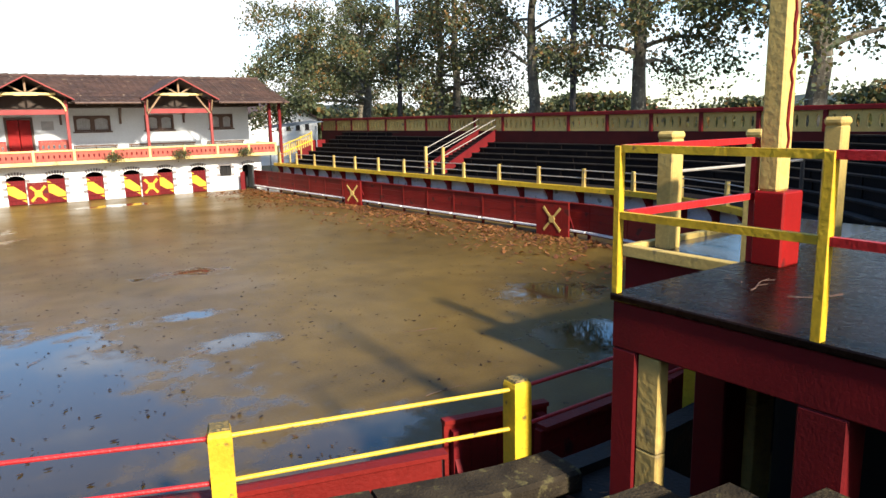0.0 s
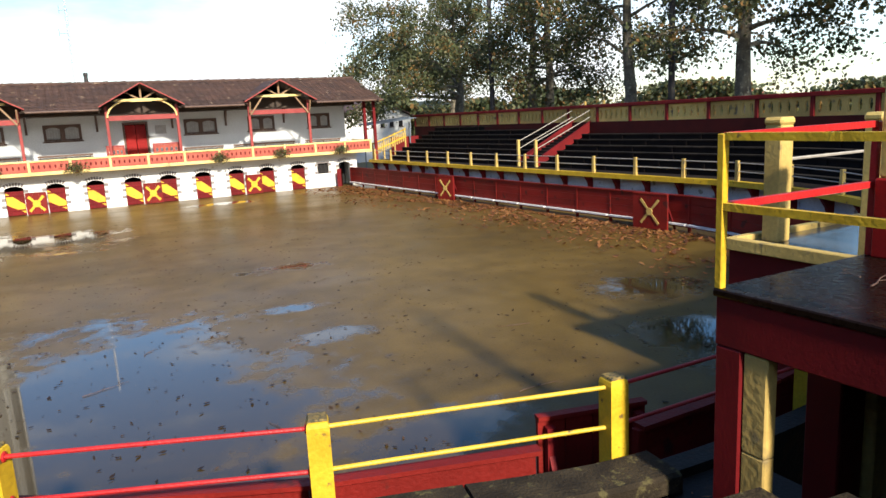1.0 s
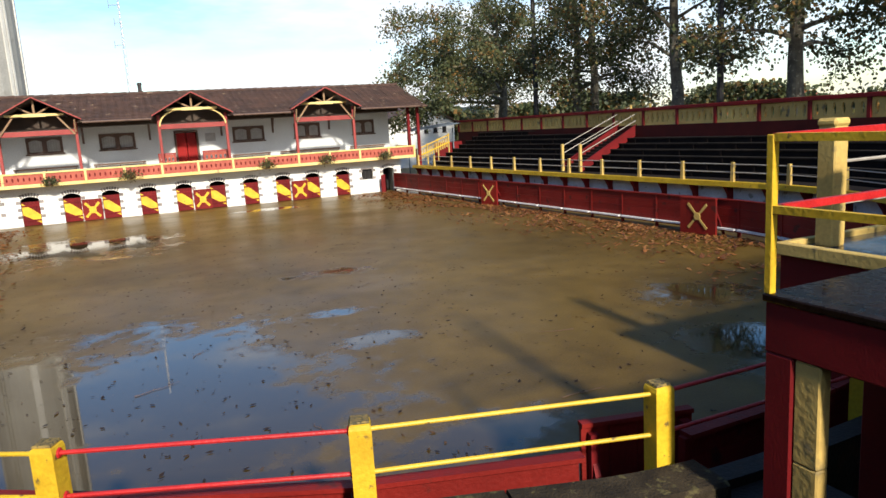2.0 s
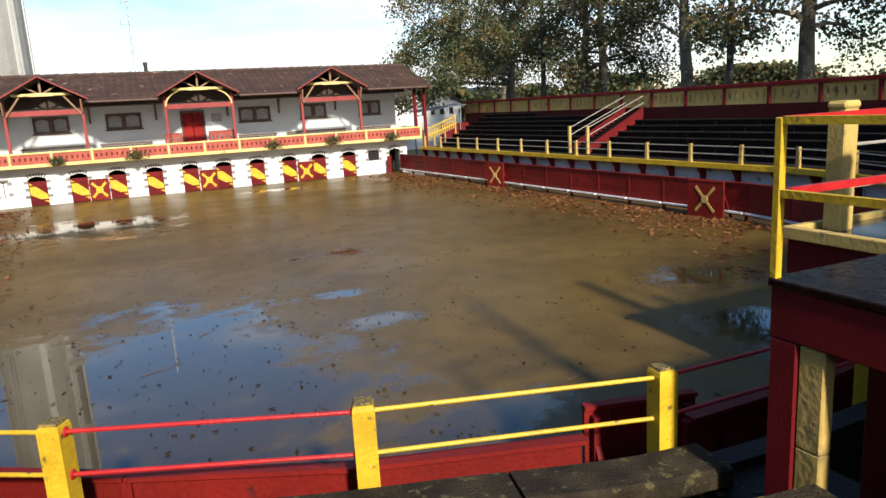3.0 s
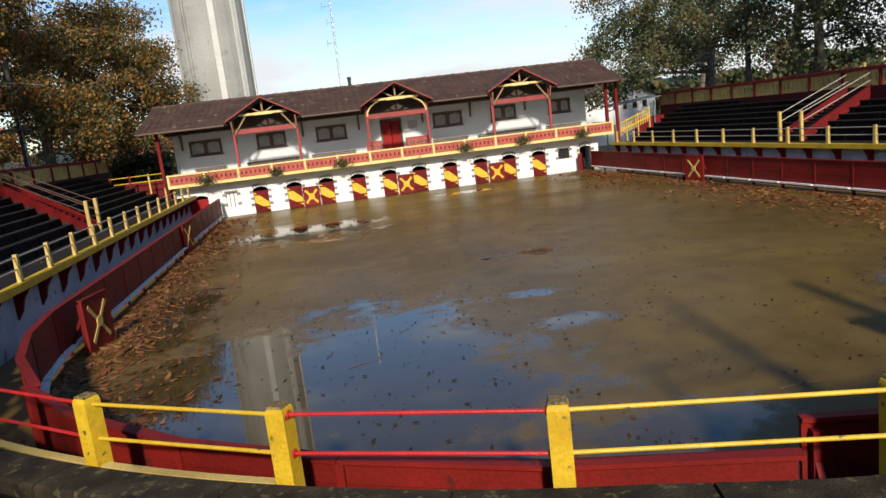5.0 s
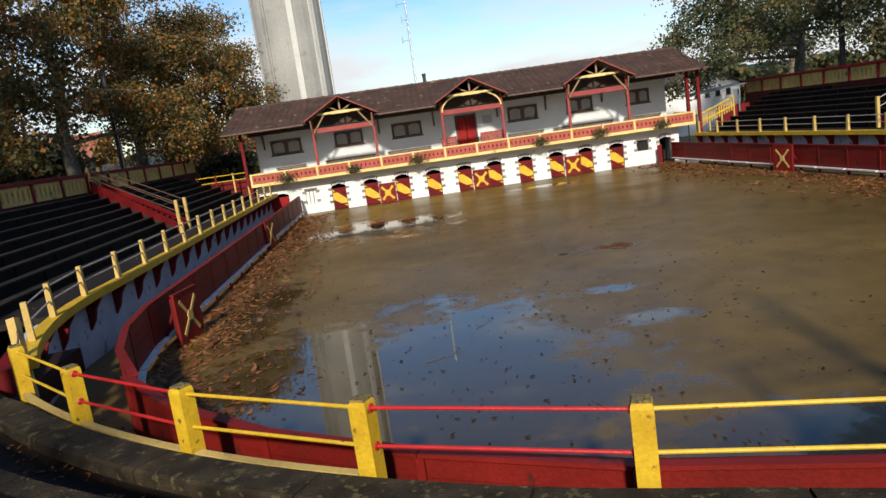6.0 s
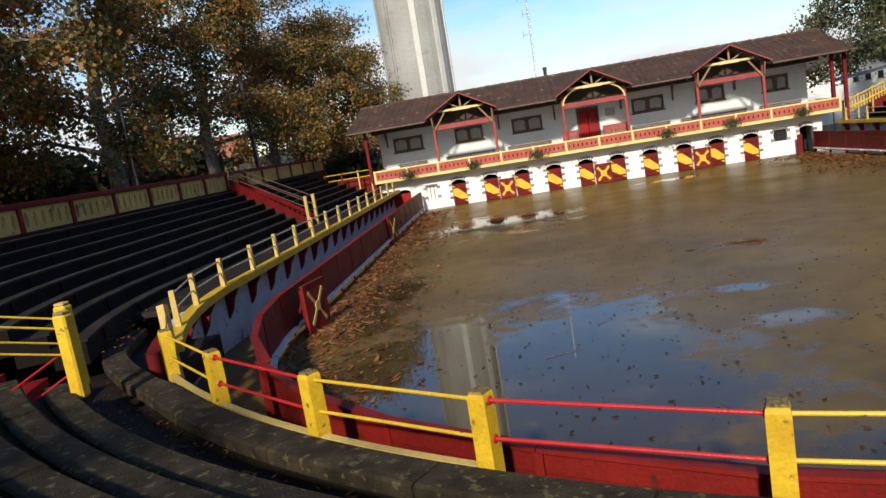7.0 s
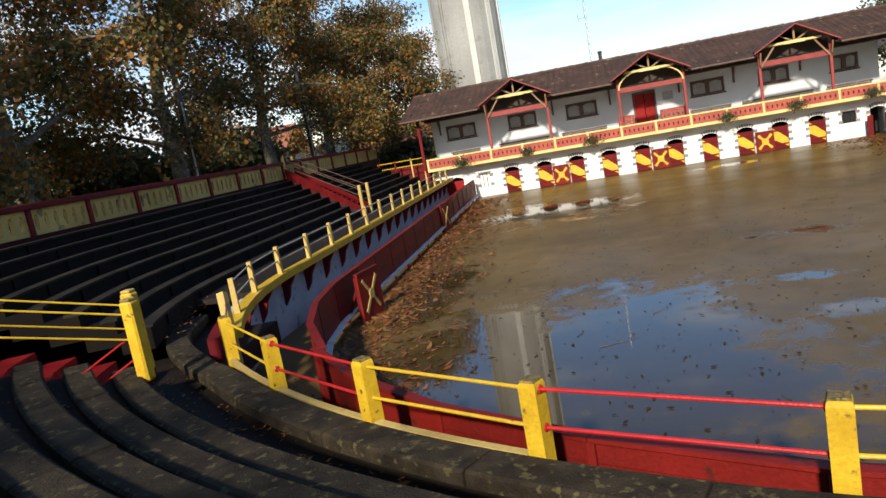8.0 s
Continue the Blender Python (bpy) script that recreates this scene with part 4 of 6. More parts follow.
def edge_posts(way, gap, start, group, skip=()):
    spots = along(way, gap, start)
    spots = [s for s in spots if not any(a < s[0].y < b for a, b in skip)]
    for i, (p, d) in enumerate(spots):
        th = root("railing_post", "yellow painted concrete railing post with two pipe rails", "railing post", group, at=(p.x, p.y, 1.80))
        o = Vector((-d.y, d.x))
        bm = bm_new()
        ring = [p - d * 0.075 - o * 0.06, p + d * 0.075 - o * 0.06, p + d * 0.075 + o * 0.06, p - d * 0.075 + o * 0.06]
        top = [p - d * 0.06 - o * 0.05, p + d * 0.06 - o * 0.05, p + d * 0.06 + o * 0.05, p - d * 0.06 + o * 0.05]
        quad_prism(bm, [(v.x, v.y, 1.80) for v in ring], [(v.x, v.y, 2.54) for v in top])
        hang(part("post", fixed(bm), OCHRE), th)
        if i + 1 < len(spots) and (spots[i + 1][0] - p).length < gap * 1.3:
            q, e = spots[i + 1]
            for z in (2.15, 2.46):
                bm = bm_new()
                tube(bm, (p.x + d.x * 0.05, p.y + d.y * 0.05, z), (q.x - e.x * 0.05, q.y - e.y * 0.05, z), 0.02, sides=6)
                hang(part("pipe", fixed(bm), RAIL_GREY, None, "pale pipe rail"), th)


def tiers(way_of, n, run, first, z0, rise, group, sgn=1):
    """Rows of dark boards on concrete steps."""
    # walkway behind the edge beam
    bm = bm_new()
    a, b = way_of(1.585), way_of(first)
    if sgn < 0:
        a, b = a[:-3], b[:-3]
    sweep(bm, [a, b, b, a], [1.605, 1.605, 1.74, 1.74])
    tagged(part("walkway", fixed(bm), DARK_CONCRETE), "damp concrete walkway below the seats strewn with leaves, shade put into its dark colour", "walkway", kind="structure")
    for k in range(n):
        r0, z = first + run * k, z0 + rise * k
        th = root("bench_row", "row of dark weathered seat boards on a concrete step", "bench row", group, at=(*way_of(r0)[6], z - rise))
        bm = bm_new()
        a, b = way_of(r0), way_of(r0 + run)
        # step and supports in near-black, which carries the shade between the rows
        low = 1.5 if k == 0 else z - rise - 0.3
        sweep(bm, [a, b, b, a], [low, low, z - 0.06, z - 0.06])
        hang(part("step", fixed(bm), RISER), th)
        bm = bm_new()
        a, b = way_of(r0 - 0.05), way_of(r0 + 0.27)
        sweep(bm, [a, b, b, a], [z - 0.055, z - 0.055, z, z])
        hang(part("seat_board", fixed(bm), SEAT_WOOD), th)
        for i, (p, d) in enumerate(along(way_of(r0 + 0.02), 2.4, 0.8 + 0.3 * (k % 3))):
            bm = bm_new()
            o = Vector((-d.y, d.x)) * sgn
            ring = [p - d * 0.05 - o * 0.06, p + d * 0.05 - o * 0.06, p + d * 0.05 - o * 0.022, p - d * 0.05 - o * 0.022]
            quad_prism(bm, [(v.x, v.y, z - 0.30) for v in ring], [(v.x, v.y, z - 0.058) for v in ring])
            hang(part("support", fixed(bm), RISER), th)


left_way = lambda off: way_left(off, 47.6, LEFT_END)
left_wall = lambda off: way_left(off, 47.6, 199)
left_front = lambda off: way_left(off, 47.6, 209)
left_end = lambda off: [arc(199.1 + 8 * i / 4, off, False) for i in range(5)]
right_way = lambda off: way_right(off, 48.0, RIGHT_END)
stand_front(left_wall, -1, "bluish white retaining wall with red corbels and yellow beam", left_front, left_end)
stand_front(right_way, 1, "bluish white retaining wall with red corbels and yellow beam")
edge_posts(way_left(1.45, 47.2, 209), 2.2, 1.34, "railing posts on the stand's edge")
edge_posts(way_right(1.45, 47.8, 320), 2.5, 0.6, "railing posts on the stand's edge")
N_ROWS, RUN = 8, 0.56
tiers(left_way, N_ROWS, 0.62, 3.1, 2.0, 0.262, "seat rows of the stand", sgn=-1)
tiers(right_way, N_ROWS, RUN, 2.95, 2.0, 0.262, "seat rows of the stand", sgn=1)


def balustrade(x, y_near, y_far, face, name_label):
    """A parapet of pierced yellow panels between red piers, under a red coping."""
    th = root("parapet", name_label, "parapet wall", at=(x, (y_near + y_far) / 2, 0))
    bm = bm_new()
    box(bm, x - 0.16, x + 0.16, y_near, y_far, -0.1, 3.92)
    hang(part("base_wall", fixed(bm), DEEP_RED, None, "dark red wall under the panels"), th)
    n = round((y_far - y_near) / 2.47)
    w = (y_far - y_near) / n
    panel = pierced(0.09, w - 0.09, -0.06, 0.06, 3.925, 4.66, 6, 0.46, 0.70)
    first = None
    for k in range(n + 1):
        y = y_near + w * k
        bm = bm_new()
        box(bm, x - 0.13, x + 0.13, y - 0.085, y + 0.085, 3.92, 4.665, 0.01)
        hang(part("pier", fixed(bm), DARK_RED), th)
        if k == n:
            break
        if first is None:
            first = part("panel", panel, OCHRE, None, "yellow concrete panel pierced by a row of tall slots")
            ob = first
        else:
            ob = new("panel", first.data)
            tagged(ob, "yellow concrete panel pierced by a row of tall slots")
        ob.matrix_world = pose(x, y, 0, 0, 0, 90)
        ob.parent = th
        ob.matrix_parent_inverse = Matrix.Translation(th.location).inverted()
    bm = bm_new()
    box(bm, x - 0.17, x + 0.17, y_near - 0.1, y_far + 0.1, 4.668, 4.84, 0.02)
    hang(part("coping", fixed(bm), DARK_RED, None, "dark red coping"), th)


balustrade(25.55, 2.5, 52.2, -1, "parapet of pierced yellow panels between dark red piers behind the seats")
balustrade(-15.5, 4.5, 51.5, 1, "parapet of pierced yellow panels between dark red piers behind the seats")


def fill_behind_rows():
    """Top landing between the last row and the parapet, both sides."""
    for side, edge in ((-1, -15.34), (1, 25.39)):
        way = (left_way(3.1 + 0.62 * N_ROWS) if side < 0 else right_way(2.95 + RUN * N_ROWS))
        pts = [p for p in way if p[1] > 4]
        bm = bm_new()
        outer = [(edge, p[1]) if (edge - p[0]) * side > 0.02 else (p[0] + side * 0.02, p[1]) for p in pts]
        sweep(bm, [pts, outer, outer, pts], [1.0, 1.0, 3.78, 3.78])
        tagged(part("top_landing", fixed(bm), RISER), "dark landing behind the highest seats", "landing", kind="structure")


fill_behind_rows()


def aisle(y, sgn, first, run, rise, n, x_of, width=1.25, slant=0.0, pipe=None):
    """A stair through the rows with red side walls, yellow end posts and pipe rails."""
    base = Vector(x_of(y, first))
    th = root("aisle_stair", "aisle stair with red side walls, yellow posts and pipe rails", "stair", "aisle stairs", at=(base.x, base.y, 1.72))
    L = run * n
    for s in (-1, 1):
        yy = y + s * width / 2
        p0, p1 = Vector(x_of(yy, first - 0.25)), Vector(x_of(yy, first + L - 0.1))
        p1.y += slant * L
        z0, z1 = 1.72, 1.95 + rise * n
        bm = bm_new()
        ring = [(p0, z0), (p0, z0 + 0.42), (p1, z1 + 0.42), (p1, z1 - 0.2)]
        quad_prism(bm, [(v.x, v.y - 0.06, z) for v, z in ring], [(v.x, v.y + 0.06, z) for v, z in ring])
        hang(part("side_wall", fixed(bm), DARK_RED, None, "red painted side wall"), th)
        for p, z, h in ((p0, z0, 1.45), (p1, z1 - 0.15, 1.15)):
            bm = bm_new()
            box(bm, p.x - 0.07, p.x + 0.07, p.y - 0.075, p.y + 0.075, z, z + h, 0.015)
            hang(part("end_post", fixed(bm), OCHRE, None, "yellow end post"), th)
        for h0, h1 in ((1.35, 1.05), (0.95, 0.7)):
            bm = bm_new()
            tube(bm, (p0.x, p0.y, z0 + h0), (p1.x, p1.y, z1 - 0.15 + h1), 0.022, sides=6)
            hang(part("pipe", fixed(bm), pipe or RAIL_GREY), th)
    for k in range(2 * n):
        q0, q1 = Vector(x_of(y, first - 0.2 + run / 2 * k)), Vector(x_of(y, first - 0.2 + run / 2 * (k + 1)))
        m = slant * run / 2 * k
        bm = bm_new()
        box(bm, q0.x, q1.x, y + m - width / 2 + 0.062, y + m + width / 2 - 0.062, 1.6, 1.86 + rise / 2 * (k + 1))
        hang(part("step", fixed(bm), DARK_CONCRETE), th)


aisle(31.2, 1, 2.95, RUN, 0.262, N_ROWS, side_right, 1.5)
aisle(31.1, -1, 3.1, 0.62, 0.262, N_ROWS, side_left, 1.3, 0.78, BROWN_WOOD)


def end_fences():
    """Low yellow pipe fences where the stands meet the hall, with a slatted gate and a stretched tarpaulin."""
    th = root("pipe_fence", "yellow slatted fence between the stand and the hall", "fence", at=(21.0, 48.6, 0))
    for x in (20.3, 21.2, 22.1, 23.0):
        bm = bm_new()
        z = 2.0 + (x - 20.3) * 0.36
        box(bm, x - 0.05, x + 0.05, 49.0, 49.1, 0, z + 0.95, 0.01)
        hang(part("post", fixed(bm), OCHRE), th)
    for k in range(14):
        x = 20.45 + k * 0.18
        bm = bm_new()
        z = 2.0 + (x - 20.3) * 0.36
        box(bm, x, x + 0.1, 49.02, 49.05, z, z + 0.7, 0.006)
        hang(part("slat", fixed(bm), OCHRE), th)
    for h in (0.3, 0.85):
        bm = bm_new()
        bar(bm, (20.25, 48.97, 2.0 + h), (23.05, 48.97, 2.98 + h), 0.05, 0.08)
        hang(part("rail", fixed(bm), YELLOW), th)
    bm = bm_new()
    quad_prism(bm, [(20.5, 50.2, 4.2), (24.6, 50.2, 4.6), (24.6, 52.5, 4.7), (20.5, 52.5, 4.3)], [(20.5, 50.2, 4.24), (24.6, 50.2, 4.64), (24.6, 52.5, 4.74), (20.5, 52.5, 4.34)])
    for x in (20.6, 24.5):
        box(bm, x - 0.04, x + 0.04, 51.3, 51.38, 0, 4.3)
    tagged(part("tarpaulin_shelter", fixed(bm), BAG), "low shelter of dull blue tarpaulin beside the hall", "shelter")
    bm = bm_new()
    box(bm, 23.0, 25.4, 51.6, 51.8, 0, 3.2)
    tagged(part("wall_east", fixed(bm), DARK_RED), "dark red end wall of the stand", "wall", kind="structure")
    bm = bm_new()
    box(bm, -15.3, -11.1, 49.8, 50.0, 0, 3.0)
    tagged(part("wall_west", fixed(bm), DARK_RED), "dark red end wall of the stand", "wall", kind="structure")
    th = root("pipe_fence", "red and yellow pipe fence between the stand and the hall", "fence", at=(-12.5, 48.6, 0))
    for x in (-14.6, -13.4, -12.2, -11.3):
        bm = bm_new()
        box(bm, x - 0.05, x + 0.05, 48.6, 48.7, 0, 3.55, 0.01)
        hang(part("post", fixed(bm), OCHRE if x > -13 else DARK_RED), th)
    for z in (3.05, 3.45):
        bm = bm_new()
        tube(bm, (-14.7, 48.65, z), (-11.2, 48.65, z), 0.03, sides=6)
        hang(part("rail", fixed(bm), YELLOW), th)
    bm = bm_new()
    box(bm, -11.15, -8.5, 47.4, 47.5, 0, 1.5, 0.01)
    tagged(part("wall_gate", fixed(bm), RED), "red boarded gate closing the passage", "gate", kind="structure")


end_fences()


# ---- the near terrace ----
def near_front():
    """The terrace's front: a wall behind the fence, a ledge for the posts and a mossy coping."""
    bm = bm_new()
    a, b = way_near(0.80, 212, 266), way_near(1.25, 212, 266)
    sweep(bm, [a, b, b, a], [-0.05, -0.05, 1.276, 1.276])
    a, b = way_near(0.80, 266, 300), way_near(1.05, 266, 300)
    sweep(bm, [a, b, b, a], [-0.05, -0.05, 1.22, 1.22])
    tagged(part("terrace_wall", fixed(bm), DARK_CONCRETE), "damp front wall of the near terrace, shade put into its dark colour", "wall", kind="structure")
    th = root("terrace_ledge", "thin worn yellow board at the foot of the posts", "ledge", at=(*arc(240, 0.8), 1.36))
    for a0, a1 in ((211.2, 220.3), (221.2, 230.8), (231.8, 241.3)):
        bm = bm_new()
        a, b = way_near(0.70, a0, a1, n=8), way_near(0.80, a0, a1, n=8)
        sweep(bm, [a, b, b, a], [1.30, 1.30, 1.38, 1.38])
        hang(part("board", fixed(bm), OCHRE), th)
    th = root("terrace_coping", "mossy cracked concrete coping along the terrace front", "coping", at=(*arc(250, 1.0), 1.36))
    # blocks of coping with joints, swinging out behind the posts towards the left stand
    cuts = [193.5, 199, 205, 210, 216, 222, 231, 240, 249, 258, 265.4]
    for a0, a1 in zip(cuts, cuts[1:]):
        def rail(off):
            out = []
            for i in range(7):
                a = a0 + 0.06 + (a1 - a0 - 0.12) * i / 6
                s = max(0.0, min(1.0, (216 - a) / 18))
                keep = 12.8 + 2.75 + off - 1.05
                r = near_radius(a) + off + bulge(max(a, 212))
                r += (keep - r) * s * s * (3 - 2 * s)
                out.append((CX + r * math.cos(radians(a)), CY + r * math.sin(radians(a))))
            return out
        bm = bm_new()
        p, q = rail(0.91), rail(1.42)
        p2, q2 = rail(0.945), rail(1.385)
        lip, top = 1.425, 1.455
        sweep(bm, [p, q, q, q2, p2, p], [1.28, 1.28, lip, top, top, lip])
        hang(part("coping_block", fixed(bm), CONCRETE), th)
        if a0 < 212:
            bm = bm_new()
            p, q = rail(1.0), rail(1.3)
            sweep(bm, [p, q, q, p], [0.6, 0.6, 1.278, 1.278])
            hang(part("footing", fixed(bm), DARK_CONCRETE), th)
    # the shadow behind the coping is part of this walkway's colour
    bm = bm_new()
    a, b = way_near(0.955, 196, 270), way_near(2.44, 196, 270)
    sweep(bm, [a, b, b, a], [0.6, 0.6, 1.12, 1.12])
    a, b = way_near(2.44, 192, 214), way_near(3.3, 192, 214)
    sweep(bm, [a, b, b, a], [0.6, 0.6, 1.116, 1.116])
    tagged(part("walkway", fixed(bm), DARK_CONCRETE), "damp walkway with leaves behind the coping, shade put into its dark colour", "walkway", kind="structure")


near_front()


def near_posts():
    angles = [210.7, 220.74, 231.28, 241.82, 253.0, 264.5, 276.5]
    tops, rails = [], []
    for i, a in enumerate(angles):
        p = Vector(arc(a, 0.72))
        d = (Vector(arc(a + 1, 0.72)) - p).normalized()
        o = Vector((-d.y, d.x))
        th = root("railing_post", "square yellow concrete post with worn moss-stained top and pipe rails", "railing post", "railing posts of the near terrace", at=(p.x, p.y, 1.36))
        bm = bm_new()
        rings = []
        for s, z in ((0.098, 1.0), (0.098, 2.09), (0.09, 2.13), (0.06, 2.15)):
            rings.append([bm.verts.new((v.x, v.y, z)) for v in (p - d * s - o * s, p + d * s - o * s, p + d * s + o * s, p - d * s + o * s)])
        bm.faces.new(rings[0][::-1])
        bm.faces.new(rings[-1])
        for r, q in zip(rings, rings[1:]):
            for k in range(4):
                bm.faces.new((r[k], r[(k + 1) % 4], q[(k + 1) % 4], q[k]))
        hang(part("post", fixed(bm), YELLOW), th)
        bm = bm_new()
        ring = [p - d * 0.085 - o * 0.085, p + d * 0.085 - o * 0.085, p + d * 0.085 + o * 0.085, p - d * 0.085 + o * 0.085]
        quad_prism(bm, [(v.x, v.y, 2.146) for v in ring], [(v.x * 0.9 + p.x * 0.1, v.y * 0.9 + p.y * 0.1, 2.165) for v in ring])
        hang(part("worn_top", fixed(bm), STAINED, None, "worn stained post top"), th)
        rails.append((th, p, d))
    for i in range(len(angles) - 1):
        th, p, d = rails[i]
        _, q, e = rails[i + 1]
        m = RAIL_RED if i % 2 == 1 else YELLOW
        for z in (1.66, 2.06):
            bm = bm_new()
            tube(bm, (p.x + d.x * 0.07, p.y + d.y * 0.07, z), (q.x - e.x * 0.07, q.y - e.y * 0.07, z), 0.021, sides=8)
            hang(part("pipe", fixed(bm), m, None, "red pipe rail" if m is RAIL_RED else "yellow pipe rail"), th)
        if i % 2 == 1:
            for c, dd in ((p, d), (q, -e)):
                for z in (1.66, 2.06):
                    bm = bm_new()
                    s = c + dd * 0.099
                    ring = [(s.x, s.y, z)]
                    tube(bm, (s.x, s.y, z), (s.x + dd.x * 0.012, s.y + dd.y * 0.012, z), 0.05, 0.035, sides=8)
                    hang(part("paint_splash", fixed(bm), RAIL_RED, None, "red paint round the rail's socket"), th)


near_posts()


def leaning_post():
    """An old post that leans against the corner post."""
    th = root("leaning_post", "worn yellow concrete post leaning beside the corner post", "railing post", at=(-6.95, 11.55, 1.12))
    bm = bm_new()
    bar(bm, (-6.92, 11.55, 1.12), (-7.18, 11.98, 2.45), 0.15, 0.15, up=(0, 1, 0))
    hang(part("post", fixed(bm), OCHRE), th)
    bm = bm_new()
    tube(bm, (-6.80, 11.25, 2.05), (-7.10, 11.95, 2.25), 0.014, sides=6)
    tube(bm, (-6.80, 11.25, 1.75), (-7.12, 11.95, 2.35), 0.012, sides=6)
    hang(part("wire", fixed(bm), BROWN_WOOD, None, "rusty tie wire"), th)


leaning_post()
NEAR_FIRST, NEAR_RUN, NEAR_Z, NEAR_RISE = 2.36, 0.635, 1.86, 0.25


def near_rows():
    for k in range(9):
        r0, z = NEAR_FIRST + NEAR_RUN * k, NEAR_Z + NEAR_RISE * k
        r = 12.86 + r0
        a_end = 270 - math.degrees(math.asin((CX - 4.17) / (r + 0.15)))
        a_beg = 213.5 + 0.35 * k
        th = root("terrace_row", "curved seat row of mossy cracked concrete slabs", "bench row", "seat rows of the near terrace", at=(*arc(240, r0), z - 0.3))
        # the step that carries the slabs and the foot space behind
        bm = bm_new()
        n = 26
        arcs = lambda off: [arc(a_beg + (a_end - a_beg) * i / n, off) for i in range(n + 1)]
        # near-black step: the shade of the trough between slabs is in its colour
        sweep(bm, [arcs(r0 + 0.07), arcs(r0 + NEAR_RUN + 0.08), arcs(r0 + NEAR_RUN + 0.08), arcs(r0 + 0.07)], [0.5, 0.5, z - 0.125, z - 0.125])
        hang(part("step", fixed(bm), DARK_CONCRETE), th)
        pieces = 5
        for j in range(pieces):
            b0 = a_beg + (a_end - a_beg) * (j + (0.12 * ((k * 7 + j * 3) % 5 - 2) if 0 < j else 0)) / pieces
            b1 = a_beg + (a_end - a_beg) * (j + 1 + (0.12 * ((k * 7 + (j + 1) * 3) % 5 - 2) if j + 1 < pieces else 0)) / pieces
            def rail(off):
                return [arc(b0 + 0.05 + (b1 - b0 - 0.1) * i / 7, off) for i in range(8)]
            lift = 0.006 * ((k * 3 + j * 5) % 4 - 1.5)
            bm = bm_new()
            sweep(bm, [rail(r0), rail(r0 + 0.40), rail(r0 + 0.40), rail(r0 + 0.37), rail(r0 + 0.035), rail(r0)],
                  [z - 0.12, z - 0.12, z - 0.02 + lift, z + lift, z + lift, z - 0.03 + lift])
            hang(part("slab", fixed(bm), CONCRETE), th)


near_rows()


def corner_stair():
    """Red stair cheek and the pair of tall yellow posts at the rows' left end, with four pipes running up beside the stair."""
    th = root("stair_railing", "pair of tall yellow posts with thin yellow pipes beside stair", "railing", at=(-7.3, 9.5, 1.74))
    ends = []
    for p, top in ((Vector((-7.10, 9.20)), 3.02), (Vector((-7.50, 9.78)), 3.06)):
        bm = bm_new()
        box(bm, p.x - 0.105, p.x + 0.105, p.y - 0.105, p.y + 0.105, 1.74, top, 0.03)
        hang(part("post", fixed(bm), YELLOW), th)
        bm = bm_new()
        box(bm, p.x - 0.085, p.x + 0.085, p.y - 0.085, p.y + 0.085, top, top + 0.05, 0.04)
        hang(part("worn_top", fixed(bm), OCHRE), th)
        for z in (0.22, 0.62):
            bm = bm_new()
            out = Vector((-0.72, -0.69))
            tube(bm, (p.x, p.y, top - z), (p.x + out.x * 6, p.y + out.y * 6, top - z + 2.0), 0.016, sides=6)
            hang(part("pipe", fixed(bm), YELLOW), th)
    for z in (1.9, 2.25):
        bm = bm_new()
        tube(bm, (-7.14, 9.22, z + 0.25), (-7.95, 8.55, z - 0.25), 0.014, sides=6)
        hang(part("stay", fixed(bm), RAIL_RED, None, "thin red stay"), th)
    th = root("corner_stair", "red-walled concrete stair between the terrace and the long stand", "stair", at=(-8.3, 9.3, 1.1))
    for k in range(9):
        r0, z = NEAR_FIRST + NEAR_RUN * k, 1.36 + NEAR_RISE * k
        bm = bm_new()
        n = 4
        arcs = lambda off: [arc(207.0 + 6.2 * i / n, off) for i in range(n + 1)]
        sweep(bm, [arcs(r0), arcs(r0 + NEAR_RUN), arcs(r0 + NEAR_RUN), arcs(r0)], [0.5, 0.5, z, z])
        hang(part("step", fixed(bm), RED, None, "step with a red painted riser"), th)


corner_stair()


# ---- the judges' platform ----
PX, PY, PZ = 4.19, 3.58, 3.25


